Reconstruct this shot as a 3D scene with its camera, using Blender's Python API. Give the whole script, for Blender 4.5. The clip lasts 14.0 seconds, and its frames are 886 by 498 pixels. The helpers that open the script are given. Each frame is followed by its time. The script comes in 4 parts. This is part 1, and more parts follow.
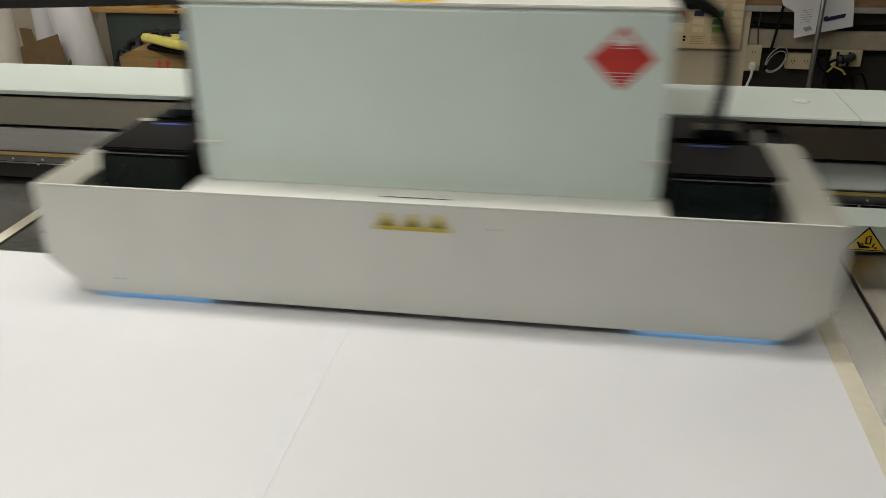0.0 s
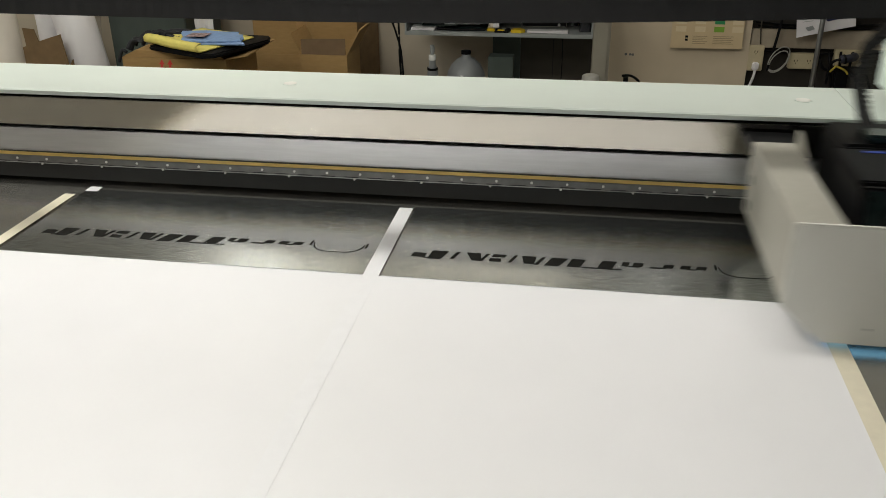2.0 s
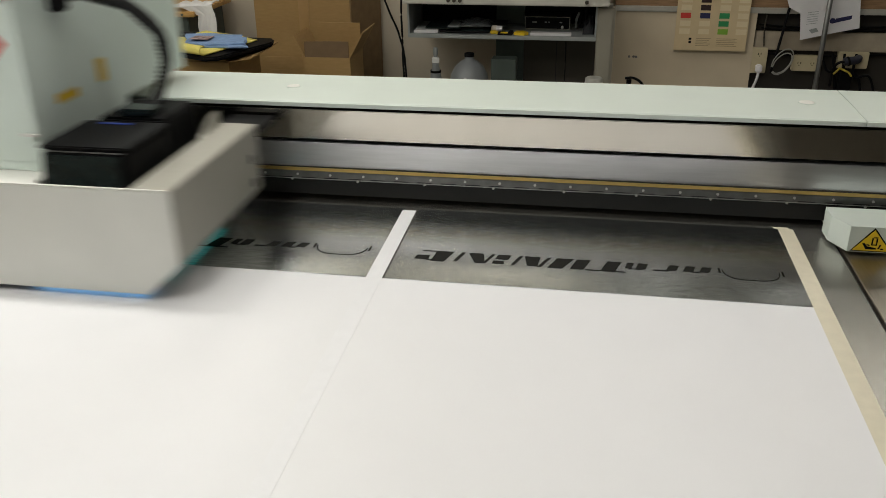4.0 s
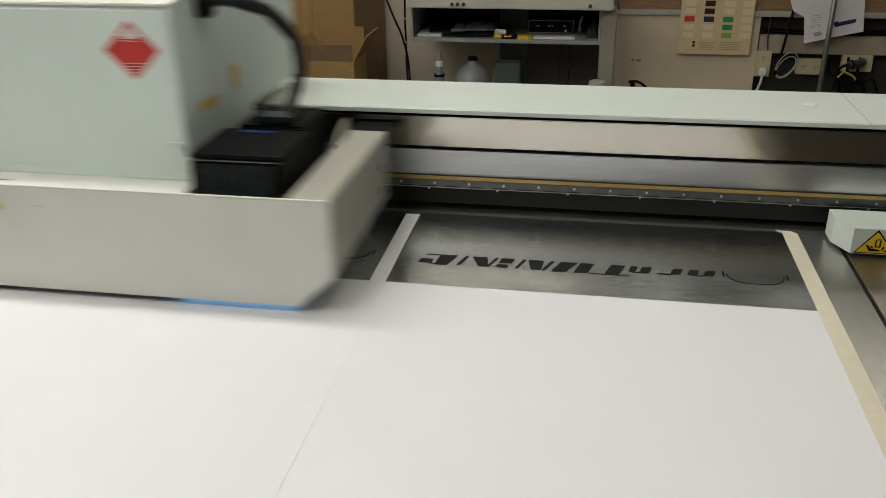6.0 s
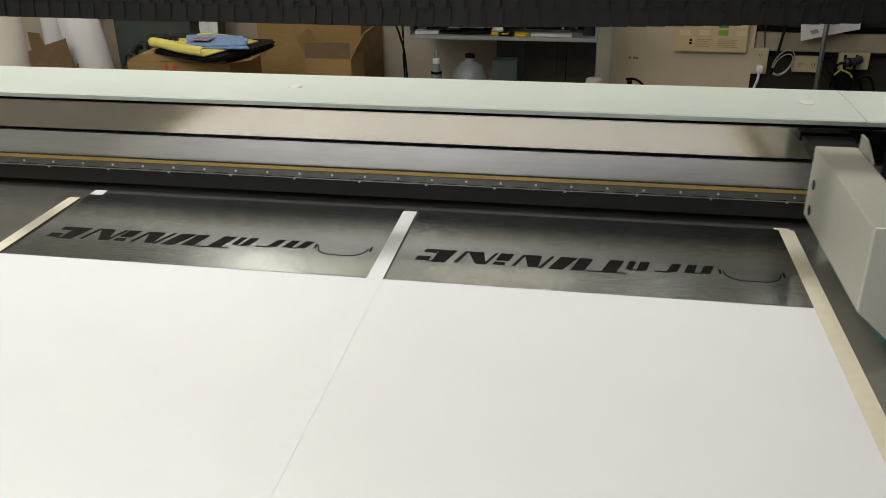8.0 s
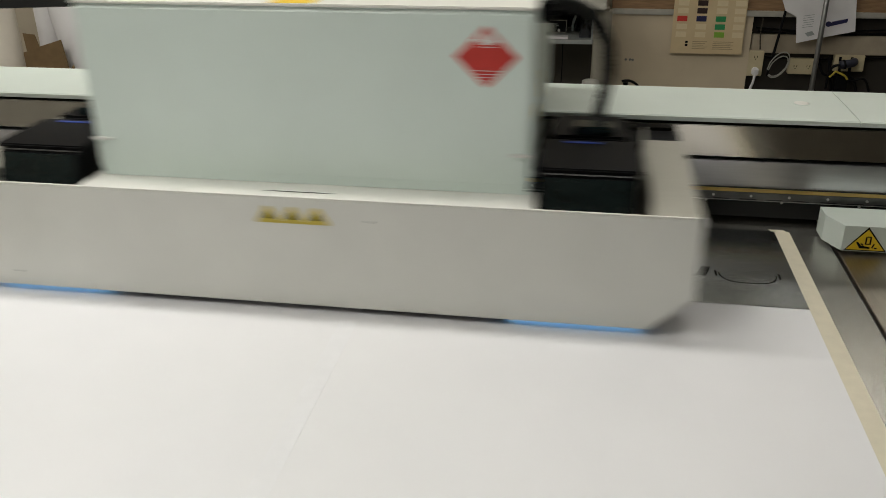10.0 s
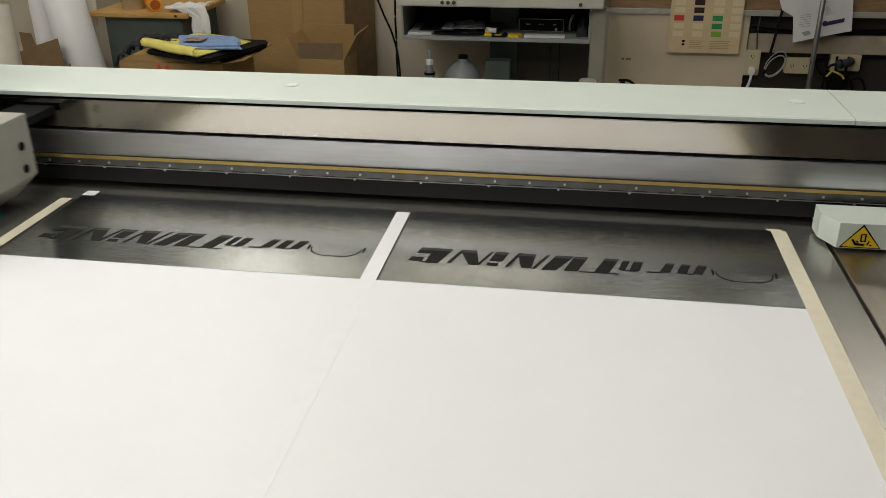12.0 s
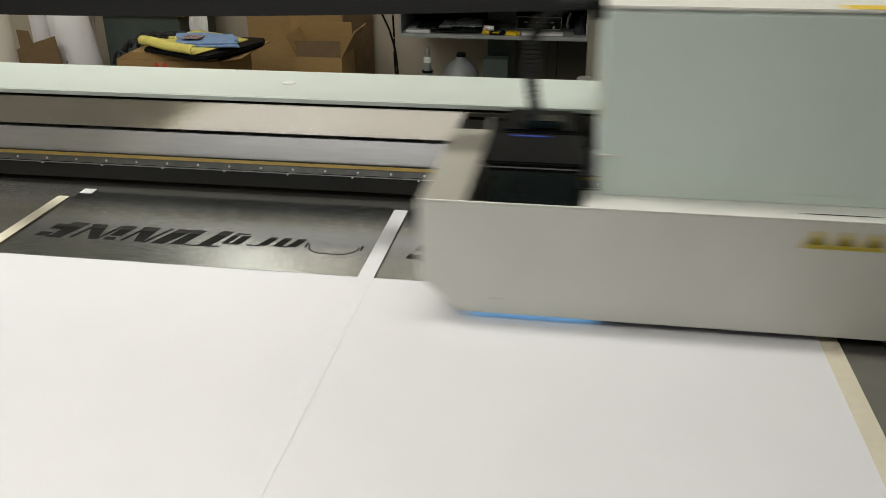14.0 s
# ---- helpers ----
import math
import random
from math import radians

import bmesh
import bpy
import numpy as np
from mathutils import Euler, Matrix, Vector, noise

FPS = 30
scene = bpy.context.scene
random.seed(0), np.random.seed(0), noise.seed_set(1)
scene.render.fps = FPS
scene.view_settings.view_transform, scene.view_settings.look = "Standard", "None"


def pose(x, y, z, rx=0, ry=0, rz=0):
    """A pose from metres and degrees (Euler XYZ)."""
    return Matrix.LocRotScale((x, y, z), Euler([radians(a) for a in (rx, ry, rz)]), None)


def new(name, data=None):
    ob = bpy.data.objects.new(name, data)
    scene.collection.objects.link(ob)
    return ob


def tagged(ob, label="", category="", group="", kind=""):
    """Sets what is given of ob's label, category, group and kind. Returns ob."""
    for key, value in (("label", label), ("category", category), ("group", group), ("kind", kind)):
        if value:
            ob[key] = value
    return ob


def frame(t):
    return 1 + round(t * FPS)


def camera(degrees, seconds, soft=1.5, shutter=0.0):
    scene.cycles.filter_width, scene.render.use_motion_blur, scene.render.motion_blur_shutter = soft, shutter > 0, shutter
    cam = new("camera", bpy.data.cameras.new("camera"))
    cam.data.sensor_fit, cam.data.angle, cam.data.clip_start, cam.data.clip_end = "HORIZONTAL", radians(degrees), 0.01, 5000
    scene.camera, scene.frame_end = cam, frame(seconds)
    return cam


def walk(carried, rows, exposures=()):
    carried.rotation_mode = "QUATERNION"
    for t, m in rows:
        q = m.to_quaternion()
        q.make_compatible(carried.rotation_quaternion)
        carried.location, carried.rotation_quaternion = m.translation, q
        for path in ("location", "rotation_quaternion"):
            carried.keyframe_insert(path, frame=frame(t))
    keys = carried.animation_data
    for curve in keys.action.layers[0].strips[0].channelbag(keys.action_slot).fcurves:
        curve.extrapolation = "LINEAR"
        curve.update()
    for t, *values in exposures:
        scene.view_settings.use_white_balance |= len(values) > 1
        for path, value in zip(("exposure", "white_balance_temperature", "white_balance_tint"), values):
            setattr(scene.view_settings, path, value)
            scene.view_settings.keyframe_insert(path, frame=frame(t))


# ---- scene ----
T = 0.90          # height of the printing table
LENS = 54.58
EYE = (0.2844, -1.1058, T + 0.5773)
PITCH, YAW, ROLL = 24.83, 10.05, 0.745
FOC = 784 / math.tan(radians(LENS / 2))

# ---- camera and its small sway: seconds, sideways and upright drift of the aim ----
SWAY = [(0.0, -11, -6), (0.5, -11, -6), (1.0, -9, -6), (1.5, -8, -6), (2.0, -7, -6), (2.5, -6, -5.5), (3.0, -6, -5),
        (3.2, -5, -5), (4.2, -1, -1), (5.3, 3, 3), (5.5, 5, 4.5), (6.0, 5, 4.5), (6.5, 4, 2), (7.0, 0, 0), (7.5, -3, -0.5),
        (8.0, 0, 0), (8.2, 1, 0), (9.2, -4, 2), (10.3, -8, 3), (10.5, -9, 3), (11.0, -12, 1), (11.5, -14, 0.5),
        (12.0, -12, 1.5), (12.5, -11, 1), (13.0, -11, -1), (13.5, -14, -0.5), (14.0, -16, -2)]
cam = camera(LENS, 14.0, 0.75, 0.7)


def aim(dx, dy):
    base = pose(*EYE, 90 - PITCH, 0, YAW) @ pose(0, 0, 0, 0, 0, -ROLL)
    return base @ pose(0, 0, 0, math.degrees(dy / FOC), math.degrees(dx / FOC), 0)


walk(cam, [(t, aim(dx, dy)) for t, dx, dy in SWAY], [(0.0, -0.71), (0.5, -0.61), (1.0, -0.53), (2.5, -0.47), (3.0, -0.55),
     (5.5, -0.58), (6.5, -0.67), (7.5, -0.55), (8.5, -0.52), (10.5, -0.69), (11.2, -0.59), (12.0, -0.55), (12.5, -0.53), (13.0, -0.54), (13.2, -0.62), (13.35, -0.69), (13.5, -0.61), (14.0, -0.60)])

# ---- light: a plain indoor world, unseen fluorescent fixtures in the ceiling ----
world = bpy.data.worlds.new("world")
scene.world = world
world.use_nodes = True
world.node_tree.nodes["Background"].inputs["Color"].default_value = (0.9, 0.92, 1.0, 1)
world.node_tree.nodes["Background"].inputs["Strength"].default_value = 0.05
CEIL = 2.95
# place, power and whether the fixture lies along the beam
# fixtures out of view; some added only to brighten walls, bed and panels
TUBES = [(-3.3, -0.3, 14, False), (-2.1, 0.17, 14, True), (-0.75, 0.17, 21, True), (0.6, 0.17, 6, True), (-1.9, -1.1, 16, False), (-0.5, -1.1, 17, False),
         (-1.35, 2.1, 12, False), (0.6, 1.8, 4, False), (1.75, 2.4, 6, True), (-1.7, -3.5, 5, True), (-0.3, -3.5, 3, True)]
for lx, ly, watts, along in TUBES:
    lamp = bpy.data.lights.new("tube_light", "AREA")
    lamp.shape, lamp.size, lamp.size_y, lamp.energy, lamp.color = "RECTANGLE", 1.2, 0.24, watts, (0.985, 0.975, 0.88)
    lo = new("tube_light", lamp)
    lo.matrix_world = pose(lx, ly, CEIL - 0.12, 0, 0, 0 if along else 90)


# ---- materials ----
def mat(name, color, rough=0.5, metal=0.0, grain=0.06, scale=30.0, bump=0.0, bscale=200.0, stretch=(1, 1, 1), spec=0.5, brush=None,
        stain=0.0, stain_color=None, rgrain=0.0, emit=None, power=0.0, trans=0.0):
    m = bpy.data.materials.new(name)
    m.use_nodes = True
    n, l = m.node_tree.nodes, m.node_tree.links
    b = n["Principled BSDF"]
    b.inputs["Roughness"].default_value = rough
    b.inputs["Metallic"].default_value = metal
    b.inputs["Specular IOR Level"].default_value = spec
    b.inputs["Transmission Weight"].default_value = trans
    tc = n.new("ShaderNodeTexCoord")
    mp = n.new("ShaderNodeMapping")
    mp.inputs["Scale"].default_value = stretch
    l.new(tc.outputs["Object"], mp.inputs["Vector"])
    nz = n.new("ShaderNodeTexNoise")
    nz.inputs["Scale"].default_value = scale
    nz.inputs["Detail"].default_value = 6
    l.new(mp.outputs["Vector"], nz.inputs["Vector"])
    rp = n.new("ShaderNodeValToRGB")
    rp.color_ramp.elements[0].position, rp.color_ramp.elements[1].position = 0.3, 0.7
    rp.color_ramp.elements[0].color = (*[c * (1 - grain) for c in color], 1)
    rp.color_ramp.elements[1].color = (*[min(1, c * (1 + grain)) for c in color], 1)
    l.new(nz.outputs["Fac"], rp.inputs["Fac"])
    out = rp.outputs["Color"]
    if stain:
        big = n.new("ShaderNodeTexNoise")
        big.inputs["Scale"].default_value = scale * 0.13
        big.inputs["Detail"].default_value = 4
        l.new(mp.outputs["Vector"], big.inputs["Vector"])
        r2 = n.new("ShaderNodeValToRGB")
        r2.color_ramp.elements[0].position, r2.color_ramp.elements[1].position = 0.42, 0.68
        r2.color_ramp.elements[0].color, r2.color_ramp.elements[1].color = (0, 0, 0, 1), (stain, stain, stain, 1)
        l.new(big.outputs["Fac"], r2.inputs["Fac"])
        mx = n.new("ShaderNodeMix")
        mx.data_type = "RGBA"
        l.new(r2.outputs["Color"], mx.inputs[0])
        l.new(out, mx.inputs[6])
        mx.inputs[7].default_value = (*(stain_color or [c * 0.6 for c in color]), 1)
        out = mx.outputs[2]
    l.new(out, b.inputs["Base Color"])
    if rgrain:
        mr = n.new("ShaderNodeMapRange")
        mr.inputs["To Min"].default_value, mr.inputs["To Max"].default_value = max(0, rough - rgrain), min(1, rough + rgrain)
        l.new(nz.outputs["Fac"], mr.inputs["Value"])
        l.new(mr.outputs["Result"], b.inputs["Roughness"])
    if bump:
        fine = n.new("ShaderNodeTexNoise")
        fine.inputs["Scale"].default_value = bscale
        fine.inputs["Detail"].default_value = 3
        l.new(mp.outputs["Vector"], fine.inputs["Vector"])
        bp = n.new("ShaderNodeBump")
        bp.inputs["Strength"].default_value = bump
        bp.inputs["Distance"].default_value = 0.001
        l.new(fine.outputs["Fac"], bp.inputs["Height"])
        l.new(bp.outputs["Normal"], b.inputs["Normal"])
    if brush:
        way = n.new("ShaderNodeCombineXYZ")
        for k in range(3):
            way.inputs[k].default_value = brush[k]
        b.inputs["Anisotropic"].default_value = 0.6
        l.new(way.outputs["Vector"], b.inputs["Tangent"])
    if emit:
        b.inputs["Emission Color"].default_value = (*emit, 1)
        b.inputs["Emission Strength"].default_value = power
    return m


M = dict(
    wall=mat("wall_paint", (0.55, 0.48, 0.38), 0.8, grain=0.05, scale=8, bump=0.2, bscale=60, stain=0.35),
    nearblack=mat("near_black_brown", (0.03, 0.025, 0.02), 0.8, scale=10, grain=0.15, stain=0.4),
    # near-black tone stands for a dim room mirrored in the metal
    dimroom=mat("dim_room_brown", (0.030, 0.025, 0.020), 0.8, scale=8, grain=0.08, stain=0.3),
    ceiling=mat("ceiling_paint", (0.75, 0.74, 0.7), 0.9, scale=5),
    floor=mat("concrete_floor", (0.25, 0.24, 0.22), 0.6, scale=12, grain=0.15, stain=0.4),
    bed=mat("anodised_bed", (0.47, 0.455, 0.43), 0.27, 0.85, 0.05, 40, 0.08, 90, (1, 12, 1), stain=0.2),
    border=mat("border_aluminium", (0.54, 0.49, 0.42), 0.31, 1.0, 0.06, 30, 0.08, 90, (12, 1, 1), stain=0.3),
    dark=mat("dark_void", (0.012, 0.012, 0.012), 0.7, scale=40),
    sheet=mat("white_sheet", (0.84, 0.833, 0.880), 0.42, grain=0.012, scale=9, bump=0.03, bscale=30, stain=0.25,
              stain_color=(0.84, 0.825, 0.82)),
    tape=mat("masking_tape", (0.74, 0.68, 0.55), 0.6, grain=0.04, scale=60, bump=0.3, bscale=300),
    wtape=mat("white_tape", (0.84, 0.834, 0.876), 0.42, grain=0.015, scale=50, bump=0.15, bscale=200),
    plate=mat("brushed_plate", (0.74, 0.77, 0.78), 0.19, 1.0, 0.24, 45, 0.008, 90, (0.8, 8, 1), rgrain=0.08, stain=0.3, stain_color=(0.60, 0.63, 0.64), brush=(0, 1, 0)),
    ink=mat("black_ink", (0.010, 0.010, 0.009), 0.6, 0, 0.2, 80, spec=0.2),
    freshink=mat("fresh_ink", (0.045, 0.044, 0.040), 0.45, 0, 0.2, 80, spec=0.3),
    hood=mat("pale_green_enamel", (0.67, 0.73, 0.695), 0.38, 0, 0.02, 12, 0.05, 400, stain=0.15, stain_color=(0.63, 0.69, 0.65)),
    satin=mat("satin_panel", (0.72, 0.69, 0.62), 0.16, 1.0, 0.04, 26, 0.03, 60, (1, 1, 1.5), stain=0.35, stain_color=(0.60, 0.55, 0.47), rgrain=0.05),
    steel=mat("brushed_steel", (0.78, 0.78, 0.81), 0.33, 1.0, 0.05, 16, 0.0, 80, (0.7, 1, 9), stain=0.3, stain_color=(0.72, 0.72, 0.74)),
    strip=mat("rail_steel", (0.20, 0.20, 0.20), 0.4, 0.9, 0.15, 50),
    brass=mat("amber_scale", (0.66, 0.47, 0.15), 0.4, 0.4, 0.12, 60, stretch=(0.3, 1, 1)),
    screw=mat("bright_screw", (0.75, 0.75, 0.73), 0.3, 0.8, 0.1, 100),
    skirt=mat("warm_grey_enamel", (0.71, 0.71, 0.67), 0.30, 0, 0.03, 14, 0.05, 400, stain=0.15, stain_color=(0.53, 0.52, 0.48)),
    # end panels' grey, darkened to carry the shade beside the cover
    endshade=mat("textured_shaded_grey", (0.40, 0.385, 0.34), 0.45, 0, 0.035, 120, 0.10, 500, stain=0.2, stain_color=(0.35, 0.335, 0.29)),
    ledge=mat("white_enamel", (0.82, 0.81, 0.78), 0.4, 0, 0.03, 20),
    cover=mat("cover_enamel", (0.78, 0.88, 0.84), 0.4, 0, 0.02, 10, 0.04, 400, stain=0.12, stain_color=(0.71, 0.82, 0.78)),
    black=mat("black_plastic", (0.006, 0.006, 0.007), 0.55, 0, 0.2, 60, 0.1, 300, spec=0.12),
    lampglass=mat("dark_grille", (0.010, 0.017, 0.017), 0.25, 0.0, 0.3, 50),
    rubber=mat("black_rubber", (0.014, 0.014, 0.016), 0.55, 0, 0.2, 60),
    red=mat("red_label", (0.62, 0.05, 0.04), 0.5, 0, 0.08, 60),
    white=mat("white_print", (0.8, 0.8, 0.78), 0.5, 0, 0.03, 60),
    yellow=mat("yellow_label", (0.80, 0.55, 0.02), 0.45, 0, 0.06, 50),
    olive=mat("worn_yellow_label", (0.56, 0.44, 0.06), 0.5, 0, 0.10, 60),
    glow=mat("ultraviolet_glow", (0.1, 0.3, 0.8), 0.5, emit=(0.30, 0.72, 1.0), power=1.1),
    blueglint=mat("blue_glint", (0.02, 0.05, 0.3), 0.5, emit=(0.08, 0.15, 0.9), power=0.06),
    teal=mat("teal_glow", (0.05, 0.3, 0.3), 0.5, emit=(0.03, 0.45, 0.42), power=0.7),
    card=mat("cardboard", (0.35, 0.22, 0.085), 0.85, 0, 0.08, 25, 0.3, 120, (1, 1, 4), stain=0.3, stain_color=(0.3, 0.17, 0.07)),
    # card darkened to paint the shade inside the small box
    innercard=mat("shaded_cardboard", (0.15, 0.095, 0.05), 0.9, 0, 0.12, 25, 0.3, 120),
    carddark=mat("brown_cardboard", (0.19, 0.12, 0.057), 0.85, 0, 0.1, 25, 0.3, 120),
    wood=mat("bench_wood", (0.54, 0.32, 0.10), 0.5, 0, 0.2, 16, 0.2, 90, (1, 8, 8)),
    darkwood=mat("dark_wood", (0.27, 0.16, 0.085), 0.6, 0, 0.25, 14, 0.2, 80, (1, 8, 8)),
    greencab=mat("green_grey_steel", (0.075, 0.095, 0.085), 0.5, 0.1, 0.08, 14, stain=0.3),
    greysteel=mat("grey_steel", (0.36, 0.38, 0.38), 0.45, 0.2, 0.06, 20, stain=0.2),
    paper=mat("white_paper", (0.78, 0.76, 0.78), 0.36, 0, 0.03, 10),
    cardtape=mat("packing_tape", (0.37, 0.225, 0.09), 0.3, 0, 0.06, 25),
    raceway=mat("grimy_beige", (0.40, 0.34, 0.26), 0.6, 0, 0.12, 18, 0.2, 90, stain=0.6, stain_color=(0.22, 0.17, 0.12)),
    cream=mat("cream_paper", (0.68, 0.62, 0.54), 0.6, 0, 0.04, 12),
    pad=mat("yellow_foam", (0.80, 0.70, 0.18), 0.7, 0, 0.05, 30, 0.2, 200),
    blue=mat("blue_cloth", (0.22, 0.34, 0.58), 0.85, 0, 0.12, 40, 0.4, 250),
    cloth=mat("white_cloth", (0.74, 0.73, 0.74), 0.9, 0, 0.05, 20, 0.4, 200),
    glove=mat("black_glove", (0.015, 0.016, 0.02), 0.8, 0, 0.3, 40, 0.4, 200),
    orange=mat("orange_plastic", (0.85, 0.33, 0.02), 0.4, 0, 0.06, 40),
    burnt=mat("dark_orange", (0.40, 0.10, 0.01), 0.5, 0, 0.08, 40),
    clear=mat("clear_film", (0.14, 0.15, 0.16), 0.25, 0, 0.1, 30, trans=0.6),
    ivory=mat("ivory_plastic", (0.58, 0.50, 0.33), 0.45, 0, 0.04, 60),
    chart=mat("chart_paper", (0.66, 0.52, 0.32), 0.7, 0, 0.05, 15, stain=0.3, stain_color=(0.6, 0.45, 0.26)),
    pale=mat("pale_swatch", (0.74, 0.62, 0.42), 0.7, 0, 0.03, 40),
    green=mat("green_swatch", (0.03, 0.28, 0.10), 0.6, 0, 0.05, 40),
    lime=mat("lime_swatch", (0.22, 0.42, 0.05), 0.6, 0, 0.05, 40),
    navy=mat("navy_swatch", (0.02, 0.02, 0.08), 0.6, 0, 0.05, 40),
    maroon=mat("maroon_swatch", (0.03, 0.012, 0.012), 0.6, 0, 0.05, 40),
    panel=mat("beige_board", (0.63, 0.53, 0.39), 0.7, 0, 0.04, 7, 0.1, 60, stain=0.4, stain_color=(0.5, 0.40, 0.28)),
    alu=mat("dull_aluminium", (0.27, 0.27, 0.265), 0.42, 0.8, 0.1, 30),
    jug=mat("cloudy_plastic", (0.30, 0.315, 0.33), 0.35, 0, 0.06, 20, trans=0.35),
    bench=mat("bench_enamel", (0.60, 0.58, 0.52), 0.45, 0, 0.04, 18, stain=0.25),
    benchleg=mat("bench_leg_paint", (0.31, 0.285, 0.235), 0.5, 0, 0.05, 12, stain=0.3),
    shade=mat("shade_brown", (0.055, 0.045, 0.033), 0.7, 0, 0.1, 12, stain=0.3),
    railpaint=mat("dull_rail", (0.52, 0.50, 0.45), 0.45, 0.2, 0.1, 25, stain=0.4),
    charttext=mat("faded_print", (0.40, 0.30, 0.18), 0.7, 0, 0.1, 60),
    bluegrey=mat("dark_blue_rubber", (0.025, 0.026, 0.042), 0.5, 0, 0.1, 40),
    greycord=mat("grey_cord", (0.34, 0.33, 0.30), 0.5, 0, 0.05, 40),
    inkrag=mat("inky_cloth", (0.30, 0.22, 0.22), 0.8, 0, 0.7, 60, stain=0.8, stain_color=(0.35, 0.10, 0.07)),
    tube=mat("tube_glass", (0.9, 0.9, 0.9), 0.4, emit=(1.0, 0.96, 0.88), power=6.0),
)


# ---- mesh helpers ----
def box(bm, x0, x1, y0, y1, z0, z1, bevel=0.0):
    r = bmesh.ops.create_cube(bm, size=1.0)
    vs = r["verts"]
    for v in vs:
        v.co = Vector(((x0 + x1) / 2 + v.co.x * (x1 - x0), (y0 + y1) / 2 + v.co.y * (y1 - y0), (z0 + z1) / 2 + v.co.z * (z1 - z0)))
    if bevel:
        es = {e for v in vs for e in v.link_edges}
        bmesh.ops.bevel(bm, geom=list(es), offset=bevel, segments=2, affect="EDGES")
    return bm


def prism(bm, poly, axis, a, b):
    """A polygon in the plane across an axis, pulled along it from a to b."""
    def at(p, s):
        return Vector({"x": (s, p[0], p[1]), "y": (p[0], s, p[1]), "z": (p[0], p[1], s)}[axis])
    lo = [bm.verts.new(at(p, a)) for p in poly]
    hi = [bm.verts.new(at(p, b)) for p in poly]
    bm.faces.new(lo)
    bm.faces.new(hi)
    for i in range(len(poly)):
        j = (i + 1) % len(poly)
        bm.faces.new((lo[i], lo[j], hi[j], hi[i]))
    bmesh.ops.recalc_face_normals(bm, faces=bm.faces)
    return bm


def cyl(bm, r, p, q, seg=20, r2=None):
    p, q = Vector(p), Vector(q)
    m = Matrix.Translation((p + q) / 2) @ (q - p).to_track_quat("Z", "Y").to_matrix().to_4x4()
    bmesh.ops.create_cone(bm, cap_ends=True, segments=seg, radius1=r, radius2=r if r2 is None else r2, depth=(q - p).length, matrix=m)
    return bm


def tube(bm, pts, r, seg=10, steps=8):
    """A round hose through points."""
    pts = [Vector(p) for p in pts]
    line = []
    for i in range(len(pts) - 1):
        p0, p1, p2, p3 = pts[max(i - 1, 0)], pts[i], pts[i + 1], pts[min(i + 2, len(pts) - 1)]
        for k in range(steps):
            u = k / steps
            line.append(0.5 * ((2 * p1) + (p2 - p0) * u + (2 * p0 - 5 * p1 + 4 * p2 - p3) * u * u + (3 * p1 - p0 - 3 * p2 + p3) * u ** 3))
    line.append(pts[-1])
    rings = []
    for i, c in enumerate(line):
        d = (line[min(i + 1, len(line) - 1)] - line[max(i - 1, 0)]).normalized()
        q = d.to_track_quat("Z", "Y")
        rings.append([bm.verts.new(c + q @ Vector((r * math.cos(k * math.tau / seg), r * math.sin(k * math.tau / seg), 0))) for k in range(seg)])
    for a, b in zip(rings, rings[1:]):
        for k in range(seg):
            bm.faces.new((a[k], a[(k + 1) % seg], b[(k + 1) % seg], b[k]))
    bm.faces.new(rings[0][::-1])
    bm.faces.new(rings[-1])
    return bm


def lathe(bm, prof, at=(0, 0, 0), seg=24):
    rings = []
    for r, z in prof:
        rings.append([bm.verts.new((at[0] + r * math.cos(k * math.tau / seg), at[1] + r * math.sin(k * math.tau / seg), at[2] + z)) for k in range(seg)])
    for a, b in zip(rings, rings[1:]):
        for k in range(seg):
            bm.faces.new((a[k], a[(k + 1) % seg], b[(k + 1) % seg], b[k]))
    bm.faces.new(rings[0][::-1])
    bm.faces.new(rings[-1])
    return bm


def mesh(name, bm, material, smooth=False):
    me = bpy.data.meshes.new(name)
    bm.to_mesh(me)
    bm.free()
    me.materials.append(M[material])
    if smooth:
        for p in me.polygons:
            p.use_smooth = True
    return me


def part(name, bm, material, parent, label="", smooth=False):
    ob = new(name, mesh(name, bm, material, smooth))
    ob.parent = parent
    return tagged(ob, label)


def thing(name, label, category, at=(0, 0, 0), group="", kind=""):
    ob = new(name)
    ob.matrix_basis = pose(*at)
    ob.empty_display_size = 0.05
    return tagged(ob, label, category, group, kind)


def solid(name, bm, material, label="", category="", at=(0, 0, 0), group="", kind="", smooth=False):
    ob = new(name, mesh(name, bm, material, smooth))
    ob.matrix_basis = pose(*at)
    return tagged(ob, label, category, group, kind)


def B(*a, **k):
    return box(bmesh.new(), *a, **k)


# ---- the room ----
X0, X1, Y0, Y1 = -4.2, 3.6, -5.2, 3.06
solid("floor", B(X0, X1, Y0, Y1, -0.1, 0), "floor", "grey concrete workshop floor", "floor", kind="structure")
solid("ceiling", B(X0, X1, Y0, Y1, CEIL, CEIL + 0.1), "ceiling", "off-white painted workshop ceiling", "ceiling", kind="structure")
solid("wall_north", B(X0, X1, Y1, Y1 + 0.12, 0, CEIL), "wall", "beige painted wall with stains", "wall", kind="structure")
# walls out of view, toned for reflections: beige west half, near-black on the east
solid("wall_south", B(X0, -0.2, Y0 - 0.12, Y0, 0, CEIL), "wall", "beige painted wall", "wall", kind="structure")
